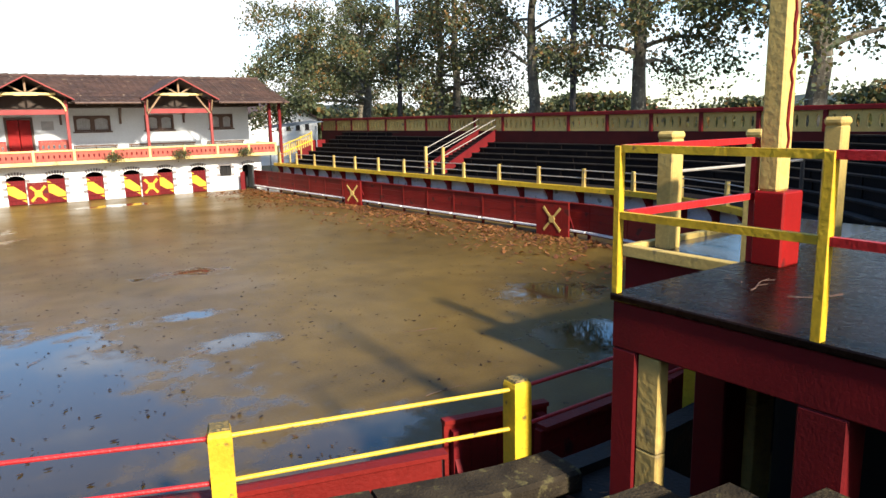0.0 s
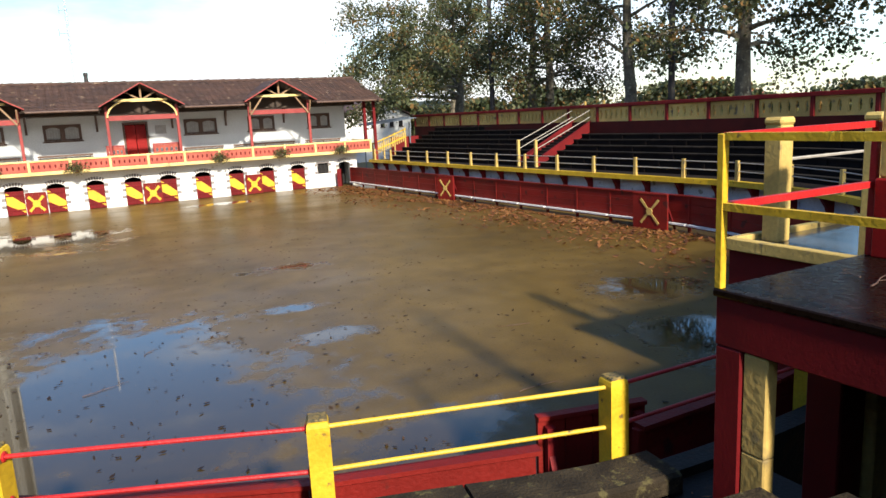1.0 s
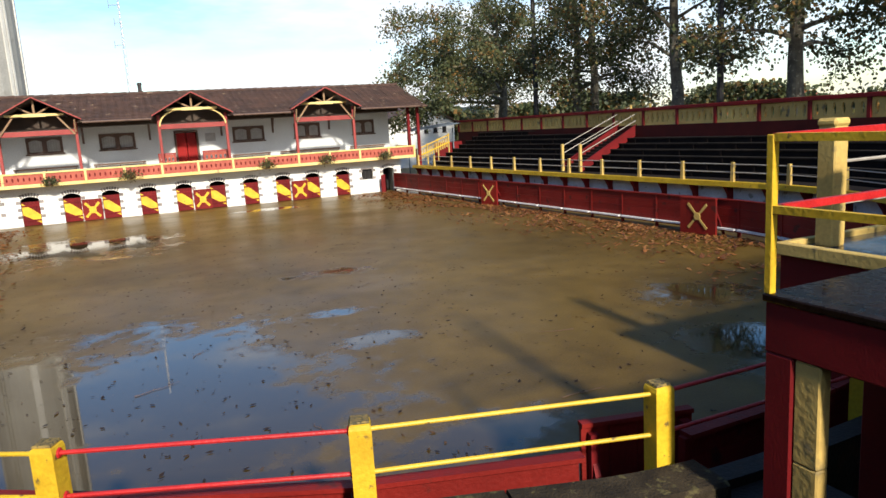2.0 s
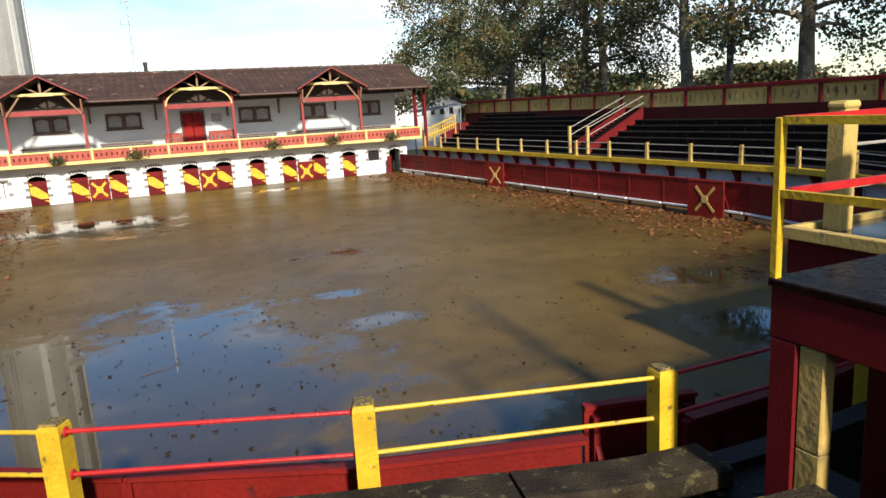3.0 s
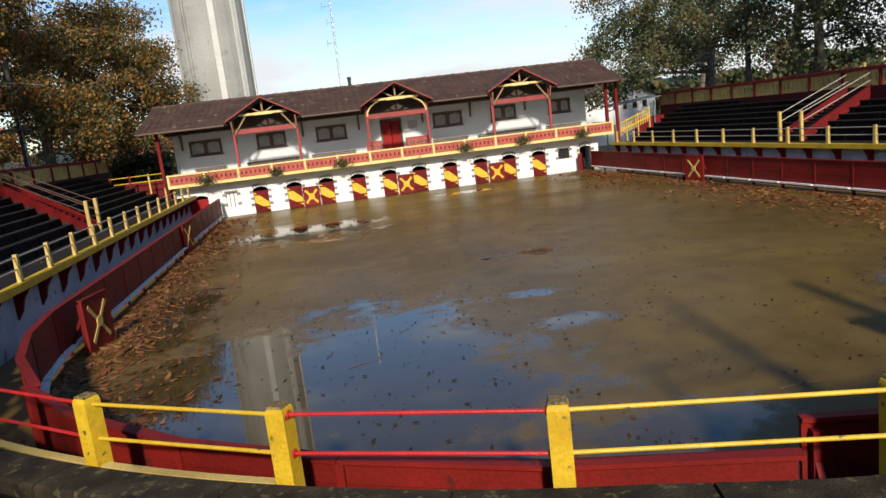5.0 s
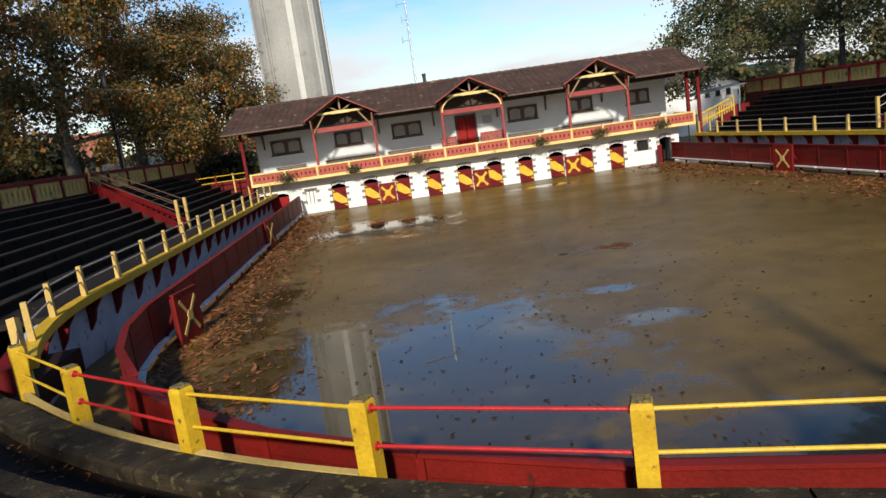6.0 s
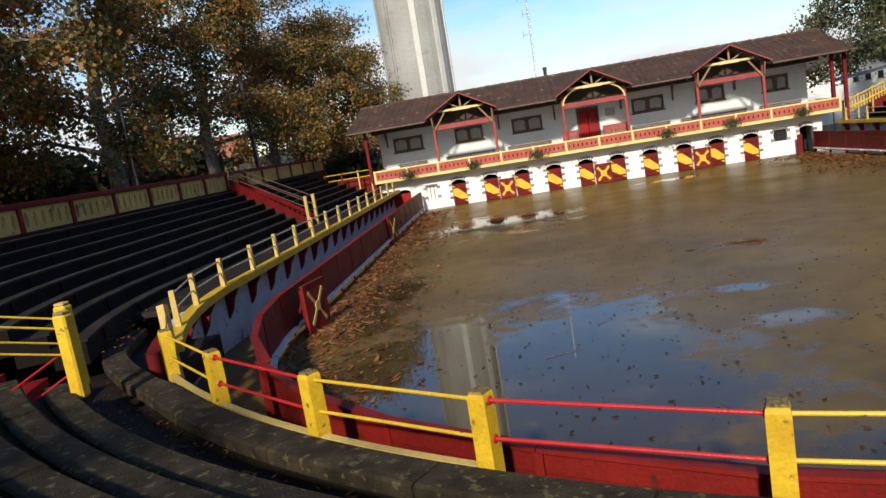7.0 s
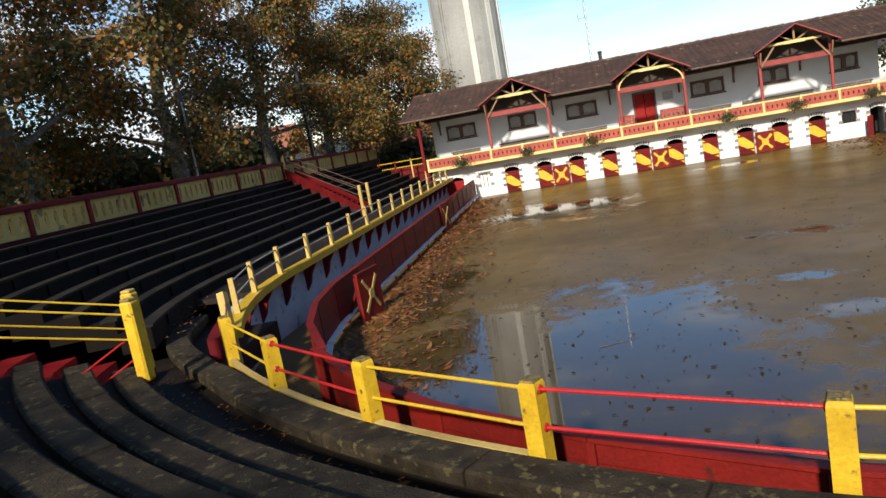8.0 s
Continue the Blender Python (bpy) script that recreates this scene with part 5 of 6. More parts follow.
def platform():
    th = root("platform", "judges' platform of red concrete with a wet dark deck", "platform", at=(PX + 2, PY - 2, 0))
    x1, y0 = 9.0, -2.6
    bm = bm_new()
    box(bm, PX - 0.02, x1, y0, PY + 0.02, PZ - 0.06, PZ, 0.012)
    hang(part("deck", fixed(bm), WET_SLAB, None, "wet dark deck mirroring the sky"), th)
    # beam and legs take the darker red, which includes the platform's shade
    bm = bm_new()
    box(bm, PX, PX + 0.22, y0, PY, PZ - 0.44, PZ - 0.064, 0.01)
    box(bm, PX + 0.222, x1, PY - 0.22, PY, PZ - 0.44, PZ - 0.064, 0.01)
    hang(part("edge_beam", fixed(bm), DARK_RED), th)
    for (a, b, c, d), m in (((PX + 0.002, PX + 0.25, 3.34, PY - 0.002), DARK_RED), ((PX + 0.002, PX + 0.25, 1.76, 2.08), DARK_RED), ((5.32, 5.66, PY - 0.32, PY - 0.002), DARK_RED), ((8.6, 8.9, PY - 0.32, PY - 0.002), DARK_RED), ((PX + 0.002, PX + 0.25, -1.2, -0.85), DARK_RED)):
        bm = bm_new()
        box(bm, a, b, c, d, 0.4, PZ - 0.442, 0.015)
        hang(part("leg", fixed(bm), m), th)
    for a, b, c, d in ((PX + 0.02, PX + 0.14, 3.13, 3.335), (5.68, 6.0, PY - 0.4, PY - 0.1)):
        for z0, z1 in ((0.4, 1.2), (1.205, 2.02), (2.025, 2.80)):
            bm = bm_new()
            box(bm, a, b, c, d, z0, z1, 0.012)
            hang(part("pillar_block", fixed(bm), OCHRE, None, "yellow painted pillar block"), th)
    # walls added under the deck, coloured near-black for the shade there
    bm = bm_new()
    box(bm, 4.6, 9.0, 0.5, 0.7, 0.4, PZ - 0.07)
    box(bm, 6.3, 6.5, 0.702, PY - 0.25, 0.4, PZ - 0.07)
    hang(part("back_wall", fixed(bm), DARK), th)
    bm = bm_new()
    box(bm, PX + 0.26, 9.0, 0.72, PY + 0.0, 0.5, 0.62)
    hang(part("lower_floor", fixed(bm), WET_SLAB), th)

    # railing of the platform
    r = root("platform_railing", "square steel railing in yellow and red round the platform", "railing", at=(PX, PY, PZ))
    T, M = PZ + 1.13, PZ + 0.62
    far, near = Vector((PX + 0.02, PY - 0.02)), Vector((4.21, 1.99))
    right = Vector((6.08, PY - 0.02))

    def beam(p, q, z, m, name, w=0.05, h=0.055):
        bm = bm_new()
        bar(bm, (p.x, p.y, z), (q.x, q.y, z), w, h)
        hang(part(name, fixed(bm), m), r)

    for p, m, w in ((far, YELLOW, 0.03), (near, YELLOW, 0.034), (right, RAIL_RED, 0.03)):
        bm = bm_new()
        z0 = PZ if p is not near else PZ - 0.02
        box(bm, p.x - w, p.x + w, p.y - w, p.y + w, z0, T + 0.02, 0.006)
        hang(part("upright", fixed(bm), m), r)
    for z in (T, M):
        beam(far + Vector((0, -0.03)), near + Vector((0, 0.034)), z, YELLOW, "yellow_rail")
        beam(far + Vector((0.03, 0)), right - Vector((0.03, 0)), z, RAIL_RED, "red_rail")
        beam(near - Vector((0, 0.034)), Vector((4.17, -1.4)), z, RAIL_RED, "red_rail")

    # the roof's column standing on a red foot
    c = root("column", "tall yellow concrete column with red foot and rusty crack", "column", at=(6.16, 3.36, PZ))
    bm = bm_new()
    box(bm, 5.98, 6.30, 3.21, 3.50, PZ, PZ + 0.68, 0.015)
    hang(part("foot", fixed(bm), RED, None, "red painted foot"), c)
    bm = bm_new()
    box(bm, 6.0, 6.2, 3.29, 3.48, PZ + 0.68, 6.7, 0.02)
    hang(part("shaft", fixed(bm), OCHRE), c)
    bm = bm_new()
    rng = random.Random(8)
    z = PZ + 1.05
    last = Vector((6.10, 3.282, z))
    while z < 6.2:
        z += rng.uniform(0.07, 0.16)
        q = Vector((6.10 + rng.uniform(-0.022, 0.022), 3.282, z))
        bar(bm, last, q, 0.02 + rng.uniform(0, 0.02), 0.012, up=(0, -1, 0))
        last = q
    hang(part("crack", fixed(bm), DARK_RED, None, "rusty red crack"), c)


platform()


def lower_box():
    """The lower box beside the platform: yellow edged slab, red walls, short yellow pillars, pipes and a red ramp rail."""
    th = root("lower_box", "lower spectators' box with wet floor, red walls and yellow edge", "terrace box", at=(10.8, 5.8, 0))
    bm = bm_new()
    box(bm, 8.98, 14.2, 2.6, 7.3, 2.40, 2.47)
    hang(part("floor", fixed(bm), WET_FLOOR, None, "wet floor mirroring the sky"), th)
    bm = bm_new()
    box(bm, 8.82, 8.978, 2.6, 7.42, 2.38, 2.56, 0.012)
    box(bm, 8.98, 14.2, 7.302, 7.42, 2.38, 2.56, 0.012)
    hang(part("edge", fixed(bm), OCHRE, None, "yellow painted edge"), th)
    bm = bm_new()
    box(bm, 8.9, 9.1, 2.6, 7.36, 0.0, 2.378)
    box(bm, 9.102, 14.2, 7.16, 7.36, 0.0, 2.378)
    hang(part("wall", fixed(bm), DARK_RED), th)
    for x, y, top, w in ((9.55, 7.05, 4.36, 0.145), (9.35, 5.45, 4.40, 0.12), (10.1, 4.75, 4.55, 0.12)):
        p = root("short_pillar", "short square yellow pillar with a mossy top", "pillar", "short pillars of the lower box", at=(x, y, 2.47))
        bm = bm_new()
        box(bm, x - w, x + w, y - w, y + w, 2.47, top - 0.12, 0.02)
        hang(part("shaft", fixed(bm), OCHRE), p)
        bm = bm_new()
        box(bm, x - w - 0.02, x + w + 0.02, y - w - 0.02, y + w + 0.02, top - 0.118, top, 0.05)
        hang(part("cap", fixed(bm), OCHRE), p)
    r = root("box_railing", "dark pipe railing of the lower box", "railing", at=(11, 6, 2.47))
    for x, y in ((10.9, 6.3), (12.0, 6.9), (13.4, 6.9)):
        bm = bm_new()
        tube(bm, (x, y, 2.47), (x, y, 3.75), 0.04, sides=8)
        hang(part("upright", fixed(bm), IRON), r)
    for z in (3.1, 3.72):
        bm = bm_new()
        tube(bm, (9.7, 7.0, z), (13.4, 6.9, z), 0.025, sides=6)
        hang(part("pipe", fixed(bm), RAIL_GREY), r)
    bm = bm_new()
    box(bm, 9.4, 13.6, 1.9, 2.5, 2.4, 4.35)
    hang(part("back_wall", fixed(bm), DARK_RED), th)
    s = root("ramp_rail", "sloping red and pale pipe rails of a ramp", "railing", at=(13.2, 4.5, 2.47))
    for z in (0.0, 0.32):
        bm = bm_new()
        tube(bm, (11.6, 4.0, 4.15 + z), (15.5, 4.4, 5.35 + z), 0.03, sides=6)
        hang(part("pipe", fixed(bm), PINK_RED if z else RAIL_GREY), s)
    for x in (11.62, 15.4):
        bm = bm_new()
        tube(bm, (x, 4.0 + (x - 11.6) * 0.1, 2.42), (x, 4.0 + (x - 11.6) * 0.1, 4.5 + (x - 11.6) * 0.31), 0.035, sides=8)
        hang(part("upright", fixed(bm), OCHRE), s)


lower_box()


# ---- trees ----
def plane_tree(x, y, h, seed, r=0.5, leaves=16000, low=5.6, spread=5.5, autumn=False, reach=(0.0, 0.0), leaf=0.20):
    """A plane tree: a tapered bole right through the crown, rising limbs with drooping twigs, and single leaves gathered on the twigs."""
    rng = random.Random(seed)
    th = root("plane_tree", "tall plane tree with mottled bark and thinning brown-green autumn leaves" if autumn else "tall plane tree with mottled bark and green leaves turning brown", "tree", "plane trees round the bullring", at=(x, y, 0))
    bm = bm_new()

    def jitter(k):
        return Vector((rng.uniform(-k, k), rng.uniform(-k, k), rng.uniform(-k, k)))

    # the bole, with a flare at its foot
    axis, n = [Vector((x, y, -0.1))], 10
    for i in range(1, n + 1):
        t = i / n
        axis.append(Vector((x + rng.uniform(-0.28, 0.28) * t ** 0.5, y + rng.uniform(-0.28, 0.28) * t ** 0.5, -0.1 + h * 0.92 * t)))
    girth = [r * (1.28 if i == 0 else 1.05 - 0.88 * (i / n) ** 0.9) for i in range(n + 1)]
    for i in range(n):
        tube(bm, axis[i], axis[i + 1], girth[i], girth[i + 1], sides=12)

    def bole_at(z):
        t = max(0.0, min(n - 0.001, (z + 0.1) / (h * 0.92) * n))
        i = int(t)
        return axis[i].lerp(axis[i + 1], t - i), girth[i] + (girth[i + 1] - girth[i]) * (t - i)

    spots = []
    limbs = 17
    turn = rng.uniform(0, math.tau)
    for k in range(limbs):
        z = low + 0.6 + (h * 0.86 - low - 0.6) * (k / (limbs - 1)) ** 1.15
        a = turn + k * 2.39996 + rng.uniform(-0.3, 0.3)
        share = (z - low) / (h - low)
        length = spread * (1.0 - 0.55 * share ** 1.6) * rng.uniform(0.75, 1.12)
        rise = rng.uniform(0.25, 0.75) + 0.5 * share
        d = Vector((math.cos(a) + reach[0], math.sin(a) + reach[1], rise))
        length *= 0.75 + 0.35 * Vector((math.cos(a) + reach[0], math.sin(a) + reach[1])).length
        d.normalize()
        p, g = bole_at(z)
        rad = min(g * 0.5, 0.05 + 0.028 * length)
        for i in range(7):
            d = (d + jitter(0.16) + Vector((0, 0, -0.07 - 0.02 * i))).normalized()
            q = p + d * (length / 7)
            tube(bm, p, q, rad, rad * 0.78, sides=6)
            p, rad = q, rad * 0.78
            if i < 2:
                continue
            for _ in range(3):
                e = (d * 0.55 + jitter(1.0) + Vector((0, 0, -0.1))).normalized()
                u, w, tl = p.copy(), rad * 0.45, rng.uniform(0.8, 1.9)
                for m in range(3):
                    e = (e + jitter(0.25) + Vector((0, 0, -0.16))).normalized()
                    v = u + e * (tl / 3)
                    tube(bm, u, v, max(0.008, w), max(0.006, w * 0.7), sides=4)
                    u, w = v, w * 0.7
                    if u.z > low - 0.9:
                        spots.append(tuple(u))
    hang(part("trunk", fixed(bm), BARK, None, "mottled grey and cream bark"), th)
    rs = np.random.RandomState(seed)
    c = np.array(spots)
    # some twigs are bare, some full
    weight = rs.uniform(0.1, 1.0, len(c)) ** 1.2
    pick = rs.choice(len(c), leaves, p=weight / weight.sum())
    pos = c[pick] + rs.normal(0, 1, (leaves, 3)) * np.array([0.46, 0.46, 0.40]) - np.array([0, 0, 0.12])
    u = rs.normal(0, 1, (leaves, 3))
    u /= np.linalg.norm(u, axis=1, keepdims=True)
    w = rs.normal(0, 1, (leaves, 3)) + np.array([0, 0, 0.3])
    v = np.cross(u, w)
    v /= np.linalg.norm(v, axis=1, keepdims=True)
    s = leaf * rs.uniform(0.55, 1.3, (leaves, 1))
    quads = np.stack([pos - u * s * 0.55, pos + v * s * 0.5 + u * s * 0.1, pos + u * s * 0.6, pos - v * s * 0.5 + u * s * 0.1], 1).reshape(-1, 3)
    me = bpy.data.meshes.new("crown")
    me.from_pydata(quads.tolist(), [], np.arange(leaves * 4).reshape(-1, 4).tolist())
    me.materials.append(LEAF_AUTUMN if autumn else LEAF_GREEN)
    hang(tagged(new("crown", me), "loose crown of autumn leaves"), th)


for n, (tx, ty, th_, tr, lv, low, sp, reach) in enumerate((
        (38.0, 68.0, 15, 0.5, 16000, 5.2, 6.0, (0, 0)), (30.8, 54.0, 14.5, 0.58, 32000, 5.5, 9.4, (-0.9, 0.1)), (31.2, 43.8, 20, 0.45, 13000, 5.8, 4.6, (0, 0)), (31.0, 41.4, 20, 0.42, 12000, 6.0, 4.6, (0, 0)),
        (31.0, 33.5, 20, 0.48, 15000, 6.7, 4.8, (0, 0.1)), (30.5, 24.6, 19, 0.52, 14000, 6.6, 4.6, (0, 0)), (31.0, 15.6, 19, 0.60, 15000, 6.6, 5.4, (0, 0.2)), (33.0, 4.0, 19, 0.6, 13000, 6.6, 6.0, (0, 0)))):
    plane_tree(tx, ty, th_, 11 + n, tr, lv, low, sp, False, reach, 0.185)
for n, (tx, ty, th_, tr, lv, low, sp, reach) in enumerate((
        (-21.5, 12.5, 19, 0.55, 30000, 5.6, 6.5, (-0.1, 0)), (-21.0, 23.0, 19, 0.55, 30000, 5.8, 6.2, (-0.15, 0)), (-21.2, 34.1, 20, 0.6, 30000, 6.0, 6.2, (-0.15, 0)), (-20.8, 45.0, 19, 0.55, 30000, 6.2, 6.4, (-0.1, 0)),
        (-20.3, 55.5, 19, 0.55, 34000, 6.0, 8.0, (0.8, -0.2)), (-22.0, 66.0, 19, 0.58, 24000, 5.4, 6.5, (0, 0)), (-17.0, 64.0, 17, 0.4, 26000, 4.4, 5.5, (0.2, 0)), (-29.5, 28.0, 17, 0.45, 20000, 4.4, 6.0, (0, 0)))):
    plane_tree(tx, ty, th_, 41 + n, tr, lv, low, sp, True, reach, 0.185)
# smaller unseen trees, added behind the walk to shade terrace and lower box
for n, (tx, ty, th_, lv, low) in enumerate(((-7.0, -8.5, 10.0, 10000, 3.5), (-13.5, -3.5, 10.5, 12000, 3.5), (11.8, -7.5, 10.0, 14000, 3.0), (15.0, -6.0, 10.0, 16000, 3.0), (19.5, -3.5, 11.0, 16000, 3.0))):
    plane_tree(tx, ty, th_, 90 + n, 0.3, lv, low, 5.0, True, (0, 0), 0.24)


def lamp_pole(x, y, h, stripe):
    th = root("floodlight_pole", "dark tall floodlight pole behind the parapet", "pole", "floodlight poles", at=(x, y, 0))
    bm = bm_new()
    tube(bm, (x, y, -0.1), (x, y, h), 0.21, 0.13, sides=10)
    hang(part("shaft", fixed(bm), POLE), th)
    if stripe:
        bm = bm_new()
        tube(bm, (x + 0.17, y - 0.17, 0.2), (x + 0.15, y - 0.16, 8.4), 0.045, sides=6)
        hang(part("conduit", fixed(bm), RAIL_GREY, None, "pale conduit on the pole"), th)


for px, py, ph, st in ((28.6, 45.3, 18, False), (28.8, 27.8, 18, False), (-18.4, 31.0, 11.5, True), (-18.4, 46.3, 11.5, True)):
    lamp_pole(px, py, ph, st)


# ---- the distance ----
def water_tower():
    th = root("water_tower", "tall grey concrete water tower with pale vertical ribs behind the hall", "tower", at=(-10.9, 79.3, 0))
    cx, cy, r, h = -10.87, 79.3, 3.68, 36
    bm = bm_new()
    ring = [(cx + r * math.cos(math.tau * i / 32), cy + r * math.sin(math.tau * i / 32)) for i in range(32)]
    quad_prism(bm, [(a, b, -0.1) for a, b in ring], [(a, b, h) for a, b in ring])
    hang(part("shaft", fixed(bm), TOWER), th)
    for deg, w, m in ((-78, 0.30, TOWER_RIB), (-42, 0.16, TOWER_RIB), (-36, 0.10, TOWER_RIB), (-128, 0.14, TOWER), (-122, 0.10, TOWER), (-162, 0.14, TOWER), (-8, 0.12, TOWER_RIB)):
        a = radians(deg)
        d, t = Vector((math.cos(a), math.sin(a))), Vector((-math.sin(a), math.cos(a)))
        c = Vector((cx, cy)) + d * (r - 0.06)
        ring = [c - t * w, c + t * w, c + t * w + d * 0.18, c - t * w + d * 0.18]
        bm = bm_new()
        quad_prism(bm, [(v.x, v.y, 0) for v in ring], [(v.x, v.y, h) for v in ring])
        hang(part("rib", fixed(bm), m, None, "pale vertical rib" if m is TOWER_RIB else ""), th)
    bm = bm_new()
    ring = [(cx + (r + 0.5) * math.cos(math.tau * i / 32), cy + (r + 0.5) * math.sin(math.tau * i / 32)) for i in range(32)]
    quad_prism(bm, [(a, b, h) for a, b in ring], [(a, b, h + 1.2) for a, b in ring])
    hang(part("cap", fixed(bm), TOWER), th)


water_tower()


def antenna():
    th = root("radio_mast", "thin steel lattice radio mast behind the roof", "mast", at=(1.6, 70, 0))
    legs = [(1.45, 69.9), (1.75, 69.9), (1.6, 70.15)]
    for a, b in legs:
        bm = bm_new()
        tube(bm, (a, b, -0.1), (1.6 + (a - 1.6) * 0.35, 70 + (b - 70) * 0.35, 19.0), 0.026, 0.018, sides=6)
        hang(part("leg", fixed(bm), STEEL), th)
    for k in range(24):
        z = 0.8 * k + 0.2
        s = 1 - 0.65 * z / 19
        bm = bm_new()
        for i in range(3):
            p, q = legs[i], legs[(i + 1) % 3]
            tube(bm, (1.6 + (p[0] - 1.6) * s, 70 + (p[1] - 70) * s, z), (1.6 + (q[0] - 1.6) * s, 70 + (q[1] - 70) * s, z + 0.75), 0.014, sides=4)
        hang(part("lacing", fixed(bm), STEEL), th)
    for z, w in ((16.6, 0.8), (15.1, 0.5), (13.2, 0.7)):
        bm = bm_new()
        tube(bm, (1.6 - w, 70, z), (1.6 + 0.15, 70, z + 0.05), 0.03, sides=5)
        tube(bm, (1.6 - w, 70, z - 0.25), (1.6 - w, 70, z + 0.4), 0.025, sides=5)
        hang(part("aerial", fixed(bm), STEEL), th)
    c = root("chimney_pipe", "dark round chimney pipe on the tiled ridge", "chimney", at=(1.87, 53.6, 7.7))
    bm = bm_new()
    tube(bm, (1.87, 53.6, 7.7), (1.87, 53.6, 8.55), 0.13, sides=10)
    hang(part("pipe", fixed(bm), POLE), c)
    bm = bm_new()
    tube(bm, (1.87, 53.6, 8.5), (1.87, 53.6, 8.68), 0.17, 0.15, sides=10)
    hang(part("cap", fixed(bm), POLE), c)


antenna()


def house(x0, x1, y0, y1, eave, ridge, label_, wall, roof, windows, along_x=True):
    th = root("house", label_, "house", at=((x0 + x1) / 2, (y0 + y1) / 2, 0))
    bm = bm_new()
    cx = (x0 + x1) / 2
    if along_x:
        box(bm, x0, x1, y0, y1, -0.1, eave)
    else:
        ring = [(x0, -0.1), (x1, -0.1), (x1, eave), (cx, ridge), (x0, eave)]
        quad_prism(bm, [(a, y0, b) for a, b in ring], [(a, y1, b) for a, b in ring])
    hang(part("wall", fixed(bm), wall), th)
    for s in (-1, 1):
        bm = bm_new()
        if along_x:
            cy = (y0 + y1) / 2
            e = y0 - 0.5 if s < 0 else y1 + 0.5
            low = [(x0 - 0.4, e, eave - 0.15), (x1 + 0.4, e, eave - 0.15), (x1 + 0.4, cy, ridge), (x0 - 0.4, cy, ridge)]
        else:
            e = x0 - 0.5 if s < 0 else x1 + 0.5
            k = (ridge - eave) / (cx - x0)
            low = [(e, y0 - 0.5, eave - 0.5 * k + 0.03), (e, y1 + 0.5, eave - 0.5 * k + 0.03), (cx, y1 + 0.5, ridge + 0.03), (cx, y0 - 0.5, ridge + 0.03)]
        quad_prism(bm, low, [(a, b, c + 0.18) for a, b, c in low])
        hang(part("roof_slope", fixed(bm), roof), th)
    for a, z, w, h in windows:
        bm = bm_new()
        box(bm, a, a + w, y0 - 0.04, y0 + 0.1, z, z + h)
        wd = hang(part("window", fixed(bm), DARK, None, "dark window"), th)
        bm = bm_new()
        box(bm, a - 0.08, a + w + 0.08, y0 - 0.09, y0 - 0.042, z - 0.09, z - 0.01)
        hang(part("sill", fixed(bm), BROWN_WOOD), th)


house(27.2, 36.0, 75.0, 86.0, 4.9, 7.0, "white house with a low brown tiled gable roof beyond the stand", WHITE, TILE, [(31.0 + 1.15 * k, 3.75, 0.5, 0.75) for k in range(4)], False)
house(-35.0, -29.5, 66.0, 74.0, 5.6, 8.6, "white house with a red clay roof among the trees", WHITE, ROOF_RED, [(-33.4, 3.6, 0.9, 1.2), (-31.2, 3.6, 0.9, 1.2)])
house(-27.0, -19.0, 84.0, 92.0, 4.6, 6.6, "white house with a red clay roof behind the trees", WHITE, ROOF_RED, [(-25.0, 2.2, 0.9, 1.2), (-22.0, 2.2, 0.9, 1.2)])
house(70.0, 84.0, 60.0, 72.0, 4.0, 6.0, "pale low house with a clay roof beyond the meadow", WHITE, ROOF_RED, [(72.0, 1.8, 1.0, 1.2), (77.0, 1.8, 1.0, 1.2)])


def leaf_mass(name, label_, x0, x1, y0, y1, z0, z1, count, seed, size, material, category):
    """A hedge or a far wood: small leaves thick inside an uneven outline."""
    rs = np.random.RandomState(seed)
    t = rs.uniform(0, 1, count)
    x = x0 + (x1 - x0) * t
    y = y0 + (y1 - y0) * t + rs.normal(0, 1, count) * 1.6
    x += rs.normal(0, 0.8, count)
    lumps = sum(np.sin(t * f + p) for f, p in zip(rs.uniform(8, 60, 6), rs.uniform(0, 6, 6))) / 6
    top = z1 * (0.8 + 0.35 * lumps)
    z = z0 + (top - z0) * np.sqrt(rs.uniform(0, 1, count))
    pos = np.stack([x, y, z], 1)
    u = rs.normal(0, 1, (count, 3))
    u /= np.linalg.norm(u, axis=1, keepdims=True)
    v = np.cross(u, rs.normal(0, 1, (count, 3)))
    v /= np.linalg.norm(v, axis=1, keepdims=True)
    s = size * rs.uniform(0.6, 1.3, (count, 1))
    q = np.stack([pos - u * s, pos + v * s, pos + u * s, pos - v * s], 1).reshape(-1, 3)
    me = bpy.data.meshes.new(name)
    me.from_pydata(q.tolist(), [], np.arange(count * 4).reshape(-1, 4).tolist())
    me.materials.append(material)
    tagged(new(name, me), label_, category, kind="stuff")


leaf_mass("far_wood", "dark green belt of trees and bushes beyond the stand", 58, 74, 70, -6, 0, 7.4, 34000, 3, 0.22, LEAF_GREEN, "trees")
leaf_mass("far_wood", "dark green belt of trees beyond the houses", 20, 75, 125, 90, 0, 9.0, 20000, 4, 0.4, LEAF_GREEN, "trees")
leaf_mass("bushes", "brown-green bushes under the trees behind the stand", -32, -27, -4, 58, 0, 8.6, 26000, 5, 0.24, LEAF_GREEN, "bushes")
leaf_mass("bushes", "green bushes beside the hall", -20, -13, 62, 66, 0, 5.5, 5000, 6, 0.25, LEAF_GREEN, "bushes")
leaf_mass("bushes", "green and brown bushes behind the parapet", 36, 40, 60, 8, 0, 4.6, 8000, 7, 0.26, LEAF_AUTUMN, "bushes")


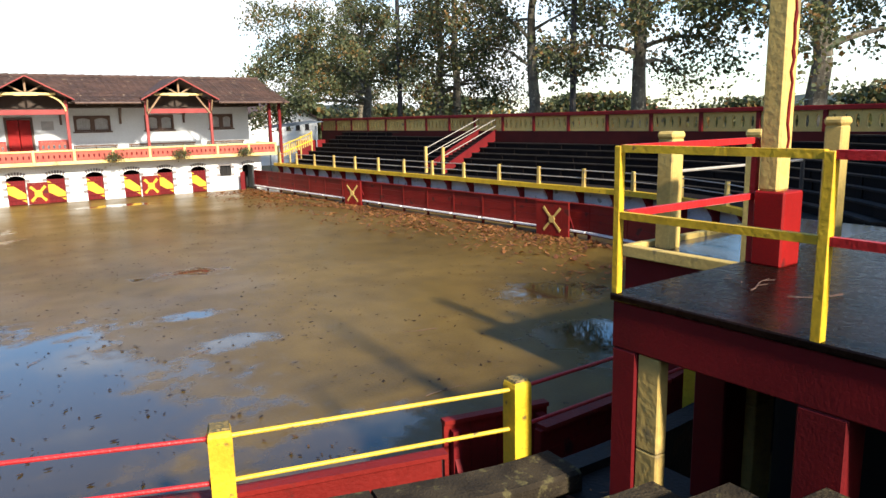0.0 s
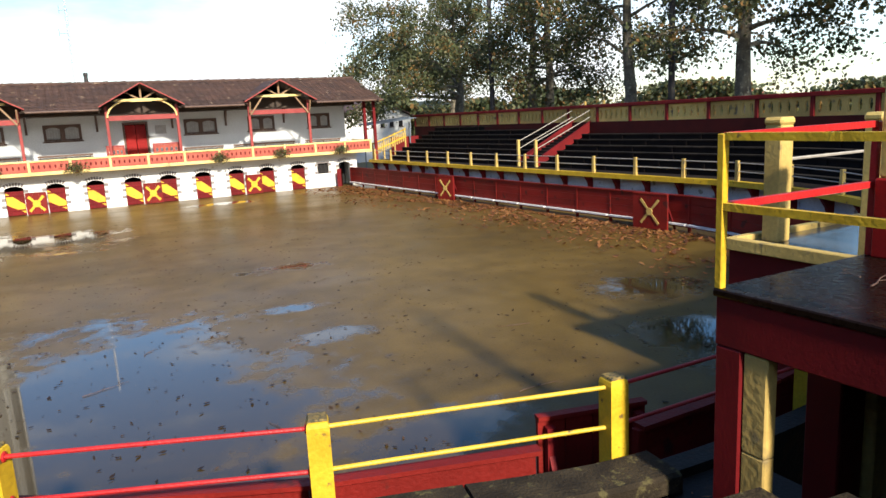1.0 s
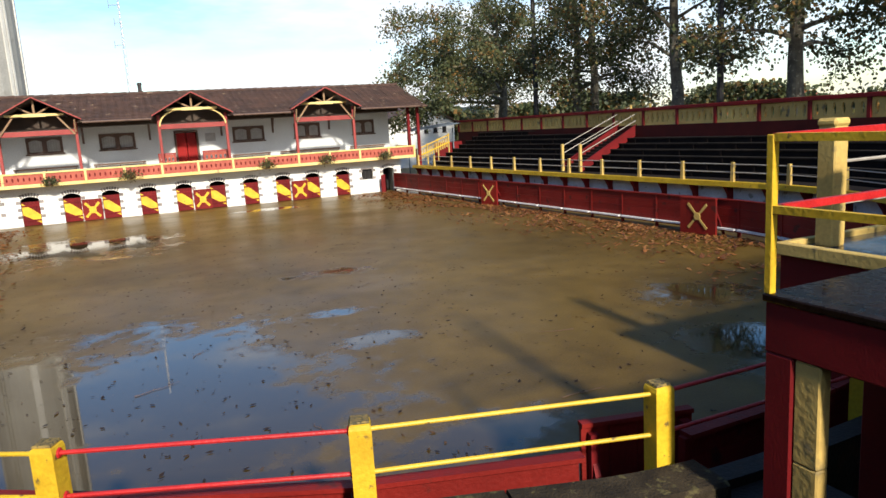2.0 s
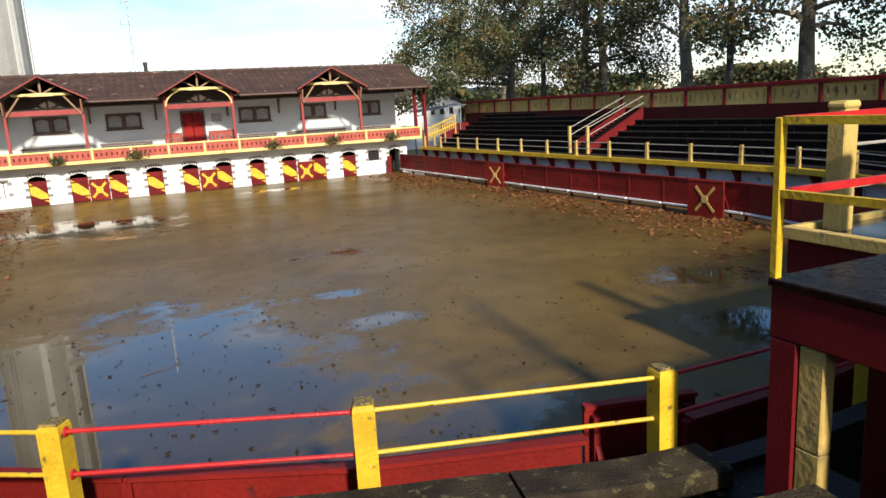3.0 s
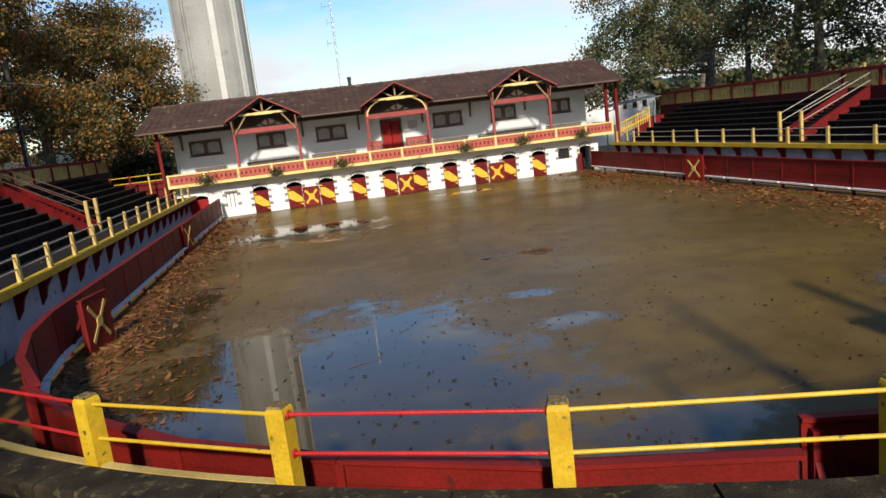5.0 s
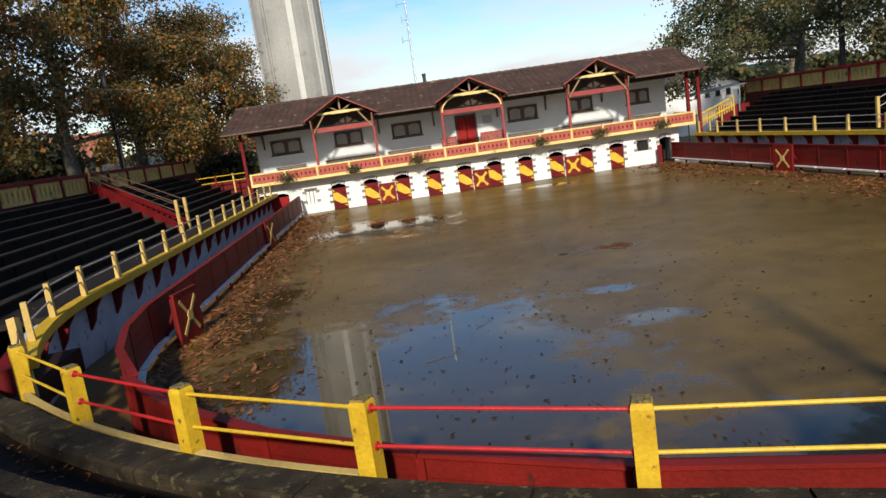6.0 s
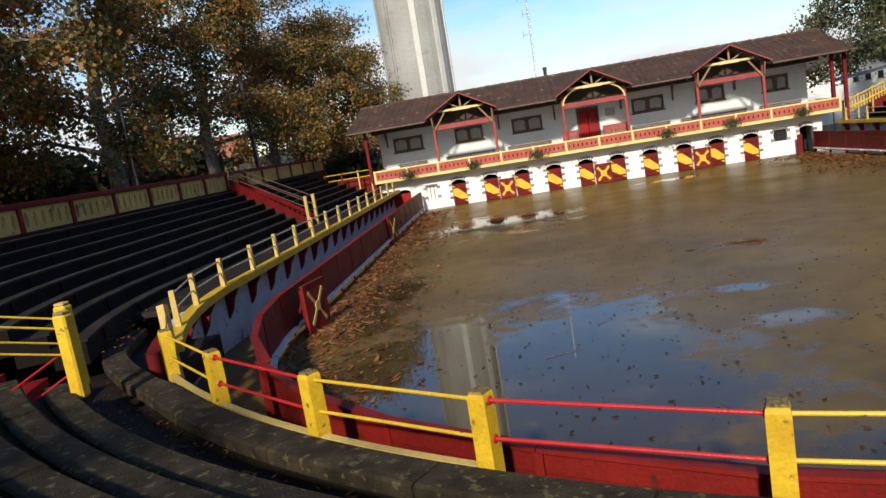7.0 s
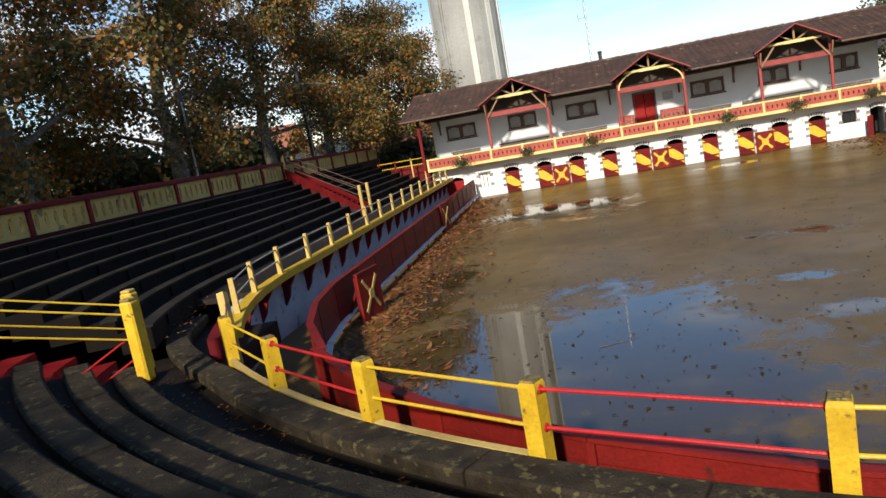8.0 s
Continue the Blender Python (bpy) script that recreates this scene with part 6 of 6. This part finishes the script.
def hills():
    bm = bm_new()
    n = 80
    rows = []
    for k, (r, lift) in enumerate(((330, 0.0), (520, 1.0), (700, 0.55), (760, 0.0))):
        row = []
        for i in range(n + 1):
            a = radians(-40 + 220 * i / n)
            h = lift * (10 + 5 * math.sin(i * 0.37) + 4 * math.sin(i * 0.83 + 1) + 2 * math.sin(i * 2.1))
            row.append(bm.verts.new((CX + r * math.cos(a), CY + r * math.sin(a), -0.3 + max(0, h))))
        rows.append(row)
    for a, b in zip(rows, rows[1:]):
        for i in range(n):
            bm.faces.new((a[i], a[i + 1], b[i + 1], b[i]))
    tagged(part("hills", fixed(bm), HILL), "low wooded hills on the horizon", "hills", kind="structure")


hills()


# ---- what lies on the ground ----
def litter(name, label_, spots, material, size, flat=0.35):
    vs, fs = [], []
    rng = random.Random(name)
    for x, y, z in spots:
        a = rng.uniform(0, math.tau)
        s = size * (0.35 + 1.3 * rng.random() ** 2)
        u = Vector((math.cos(a), math.sin(a), rng.uniform(-flat, flat))) * s
        v = Vector((-math.sin(a), math.cos(a), rng.uniform(-flat, flat))) * s * rng.uniform(0.3, 0.9)
        c = Vector((x, y, z + 0.012 + abs(u.z) * 0.5 + abs(v.z) * 0.5))
        k = len(vs)
        vs += [c - u, c + v * 0.8 - u * 0.1, c + u * 1.1 + Vector((0, 0, s * 0.2)), c - v * 0.8 - u * 0.1]
        fs.append((k, k + 1, k + 2, k + 3))
    me = bpy.data.meshes.new(name)
    me.from_pydata(vs, [], fs)
    me.materials.append(material)
    tagged(new(name, me), label_, "leaves", kind="stuff")


rng = random.Random(77)
spots = []
while len(spots) < 7500:
    y = rng.uniform(12, 48)
    d = abs(rng.gauss(0, 1.5)) + 0.2
    if rng.random() < 0.2:
        d = rng.uniform(0, 5)
    keep = noise.noise(Vector((d * 0.6, y * 0.35, 3))) > -0.25 or d < 0.8
    if keep:
        yy = max(y, 18.6)
        x = side_right(yy, 0)[0] - d if y > 18.5 else arc(360 - (18.5 - y) * 4.2, -d, False)[0]
        spots.append((x, y, 0))
litter("fallen_leaves", "drift of brown fallen leaves along the foot of the ring fence", spots, LITTER, 0.10)
spots = []
while len(spots) < 6500:
    y = rng.uniform(11.5, 47)
    d = abs(rng.gauss(0, 1.0)) + 0.15
    if rng.random() < 0.12:
        d = rng.uniform(0, 3.5)
    if y > 18.5:
        x = side_left(y, 0)[0] + d
        spots.append((x, y, 0))
    else:
        p = arc(180 + (18.5 - y) * 5.0, -d, False)
        spots.append((p[0], p[1], 0))
litter("fallen_leaves", "drift of red-brown fallen leaves along the foot of the ring fence", spots, LITTER, 0.10)
spots = []
while len(spots) < 6500:
    x, y = rng.uniform(-7, 19), rng.uniform(6.5, 47)
    if noise.noise(Vector((x * 0.3, y * 0.3, 9))) > -0.3:
        spots.append((x, y, 0))
litter("scattered_leaves", "dark wet leaves and twigs scattered over the mud", spots, DEBRIS, 0.042, 0.12)
spots = []
for i in range(900):
    a, off = rng.uniform(198, 268), rng.uniform(1.3, 2.3)
    p = arc(a, off)
    spots.append((p[0], p[1], 1.12))
for i in range(500):
    k = rng.randrange(0, 6)
    p = arc(rng.uniform(216, 264), NEAR_FIRST + NEAR_RUN * k + rng.uniform(0.42, 0.62))
    spots.append((p[0], p[1], NEAR_Z + NEAR_RISE * k - 0.125))
for i in range(500):
    y = rng.uniform(10, 46)
    p = side_left(y, rng.uniform(2.2, 3.0)) if y > 18.5 else arc(180 + (18.5 - y) * 3, rng.uniform(2.2, 3.0), False)
    spots.append((p[0], p[1], 1.72))
litter("walkway_leaves", "brown leaves lying on the walkways and in the foot spaces", spots, LITTER, 0.04)
spots = [(rng.uniform(4.4, 8.5), rng.uniform(-1, 3.5), PZ) for i in range(60)]
litter("platform_leaves", "a few wet leaves on the dark platform deck", spots, DEBRIS, 0.05)


def twig(x, y, z, length, a, seed):
    r = random.Random(seed)
    bm = bm_new()
    p = Vector((x, y, z + 0.015))
    d = Vector((math.cos(a), math.sin(a), 0))
    for k in range(5):
        q = p + d * length / 5
        tube(bm, p, q, 0.008 * (1 - k * 0.15), 0.008 * (0.85 - k * 0.15), sides=5)
        if k in (1, 3):
            e = Matrix.Rotation(r.choice((-0.7, 0.7)), 3, "Z") @ d
            tube(bm, q, q + e * length * 0.22, 0.004, 0.002, sides=4)
        d = Matrix.Rotation(r.uniform(-0.35, 0.35), 3, "Z") @ d
        p = q
    tagged(part("twig", fixed(bm), BROWN_WOOD), "thin bare twig lying flat", "twig", "fallen twigs")


for k, (x, y, z, L, a) in enumerate(((-0.3, 13.6, 0, 0.9, 0.3), (0.9, 15.4, 0, 0.5, 1.2), (8.6, 12.4, 0, 0.8, 2.8), (6.2, 9.3, 0, 0.9, 0.2), (2.4, 10.2, 0, 0.4, 2.0), (9.8, 10.6, 0, 0.7, 0.9), (5.0, 2.9, PZ, 0.5, 0.2), (5.4, 2.4, PZ, 0.45, 2.9), (5.2, 3.1, PZ, 0.3, 1.3), (3.6, 14.0, 0, 0.5, 0.5))):
    twig(x, y, z, L, a, k)
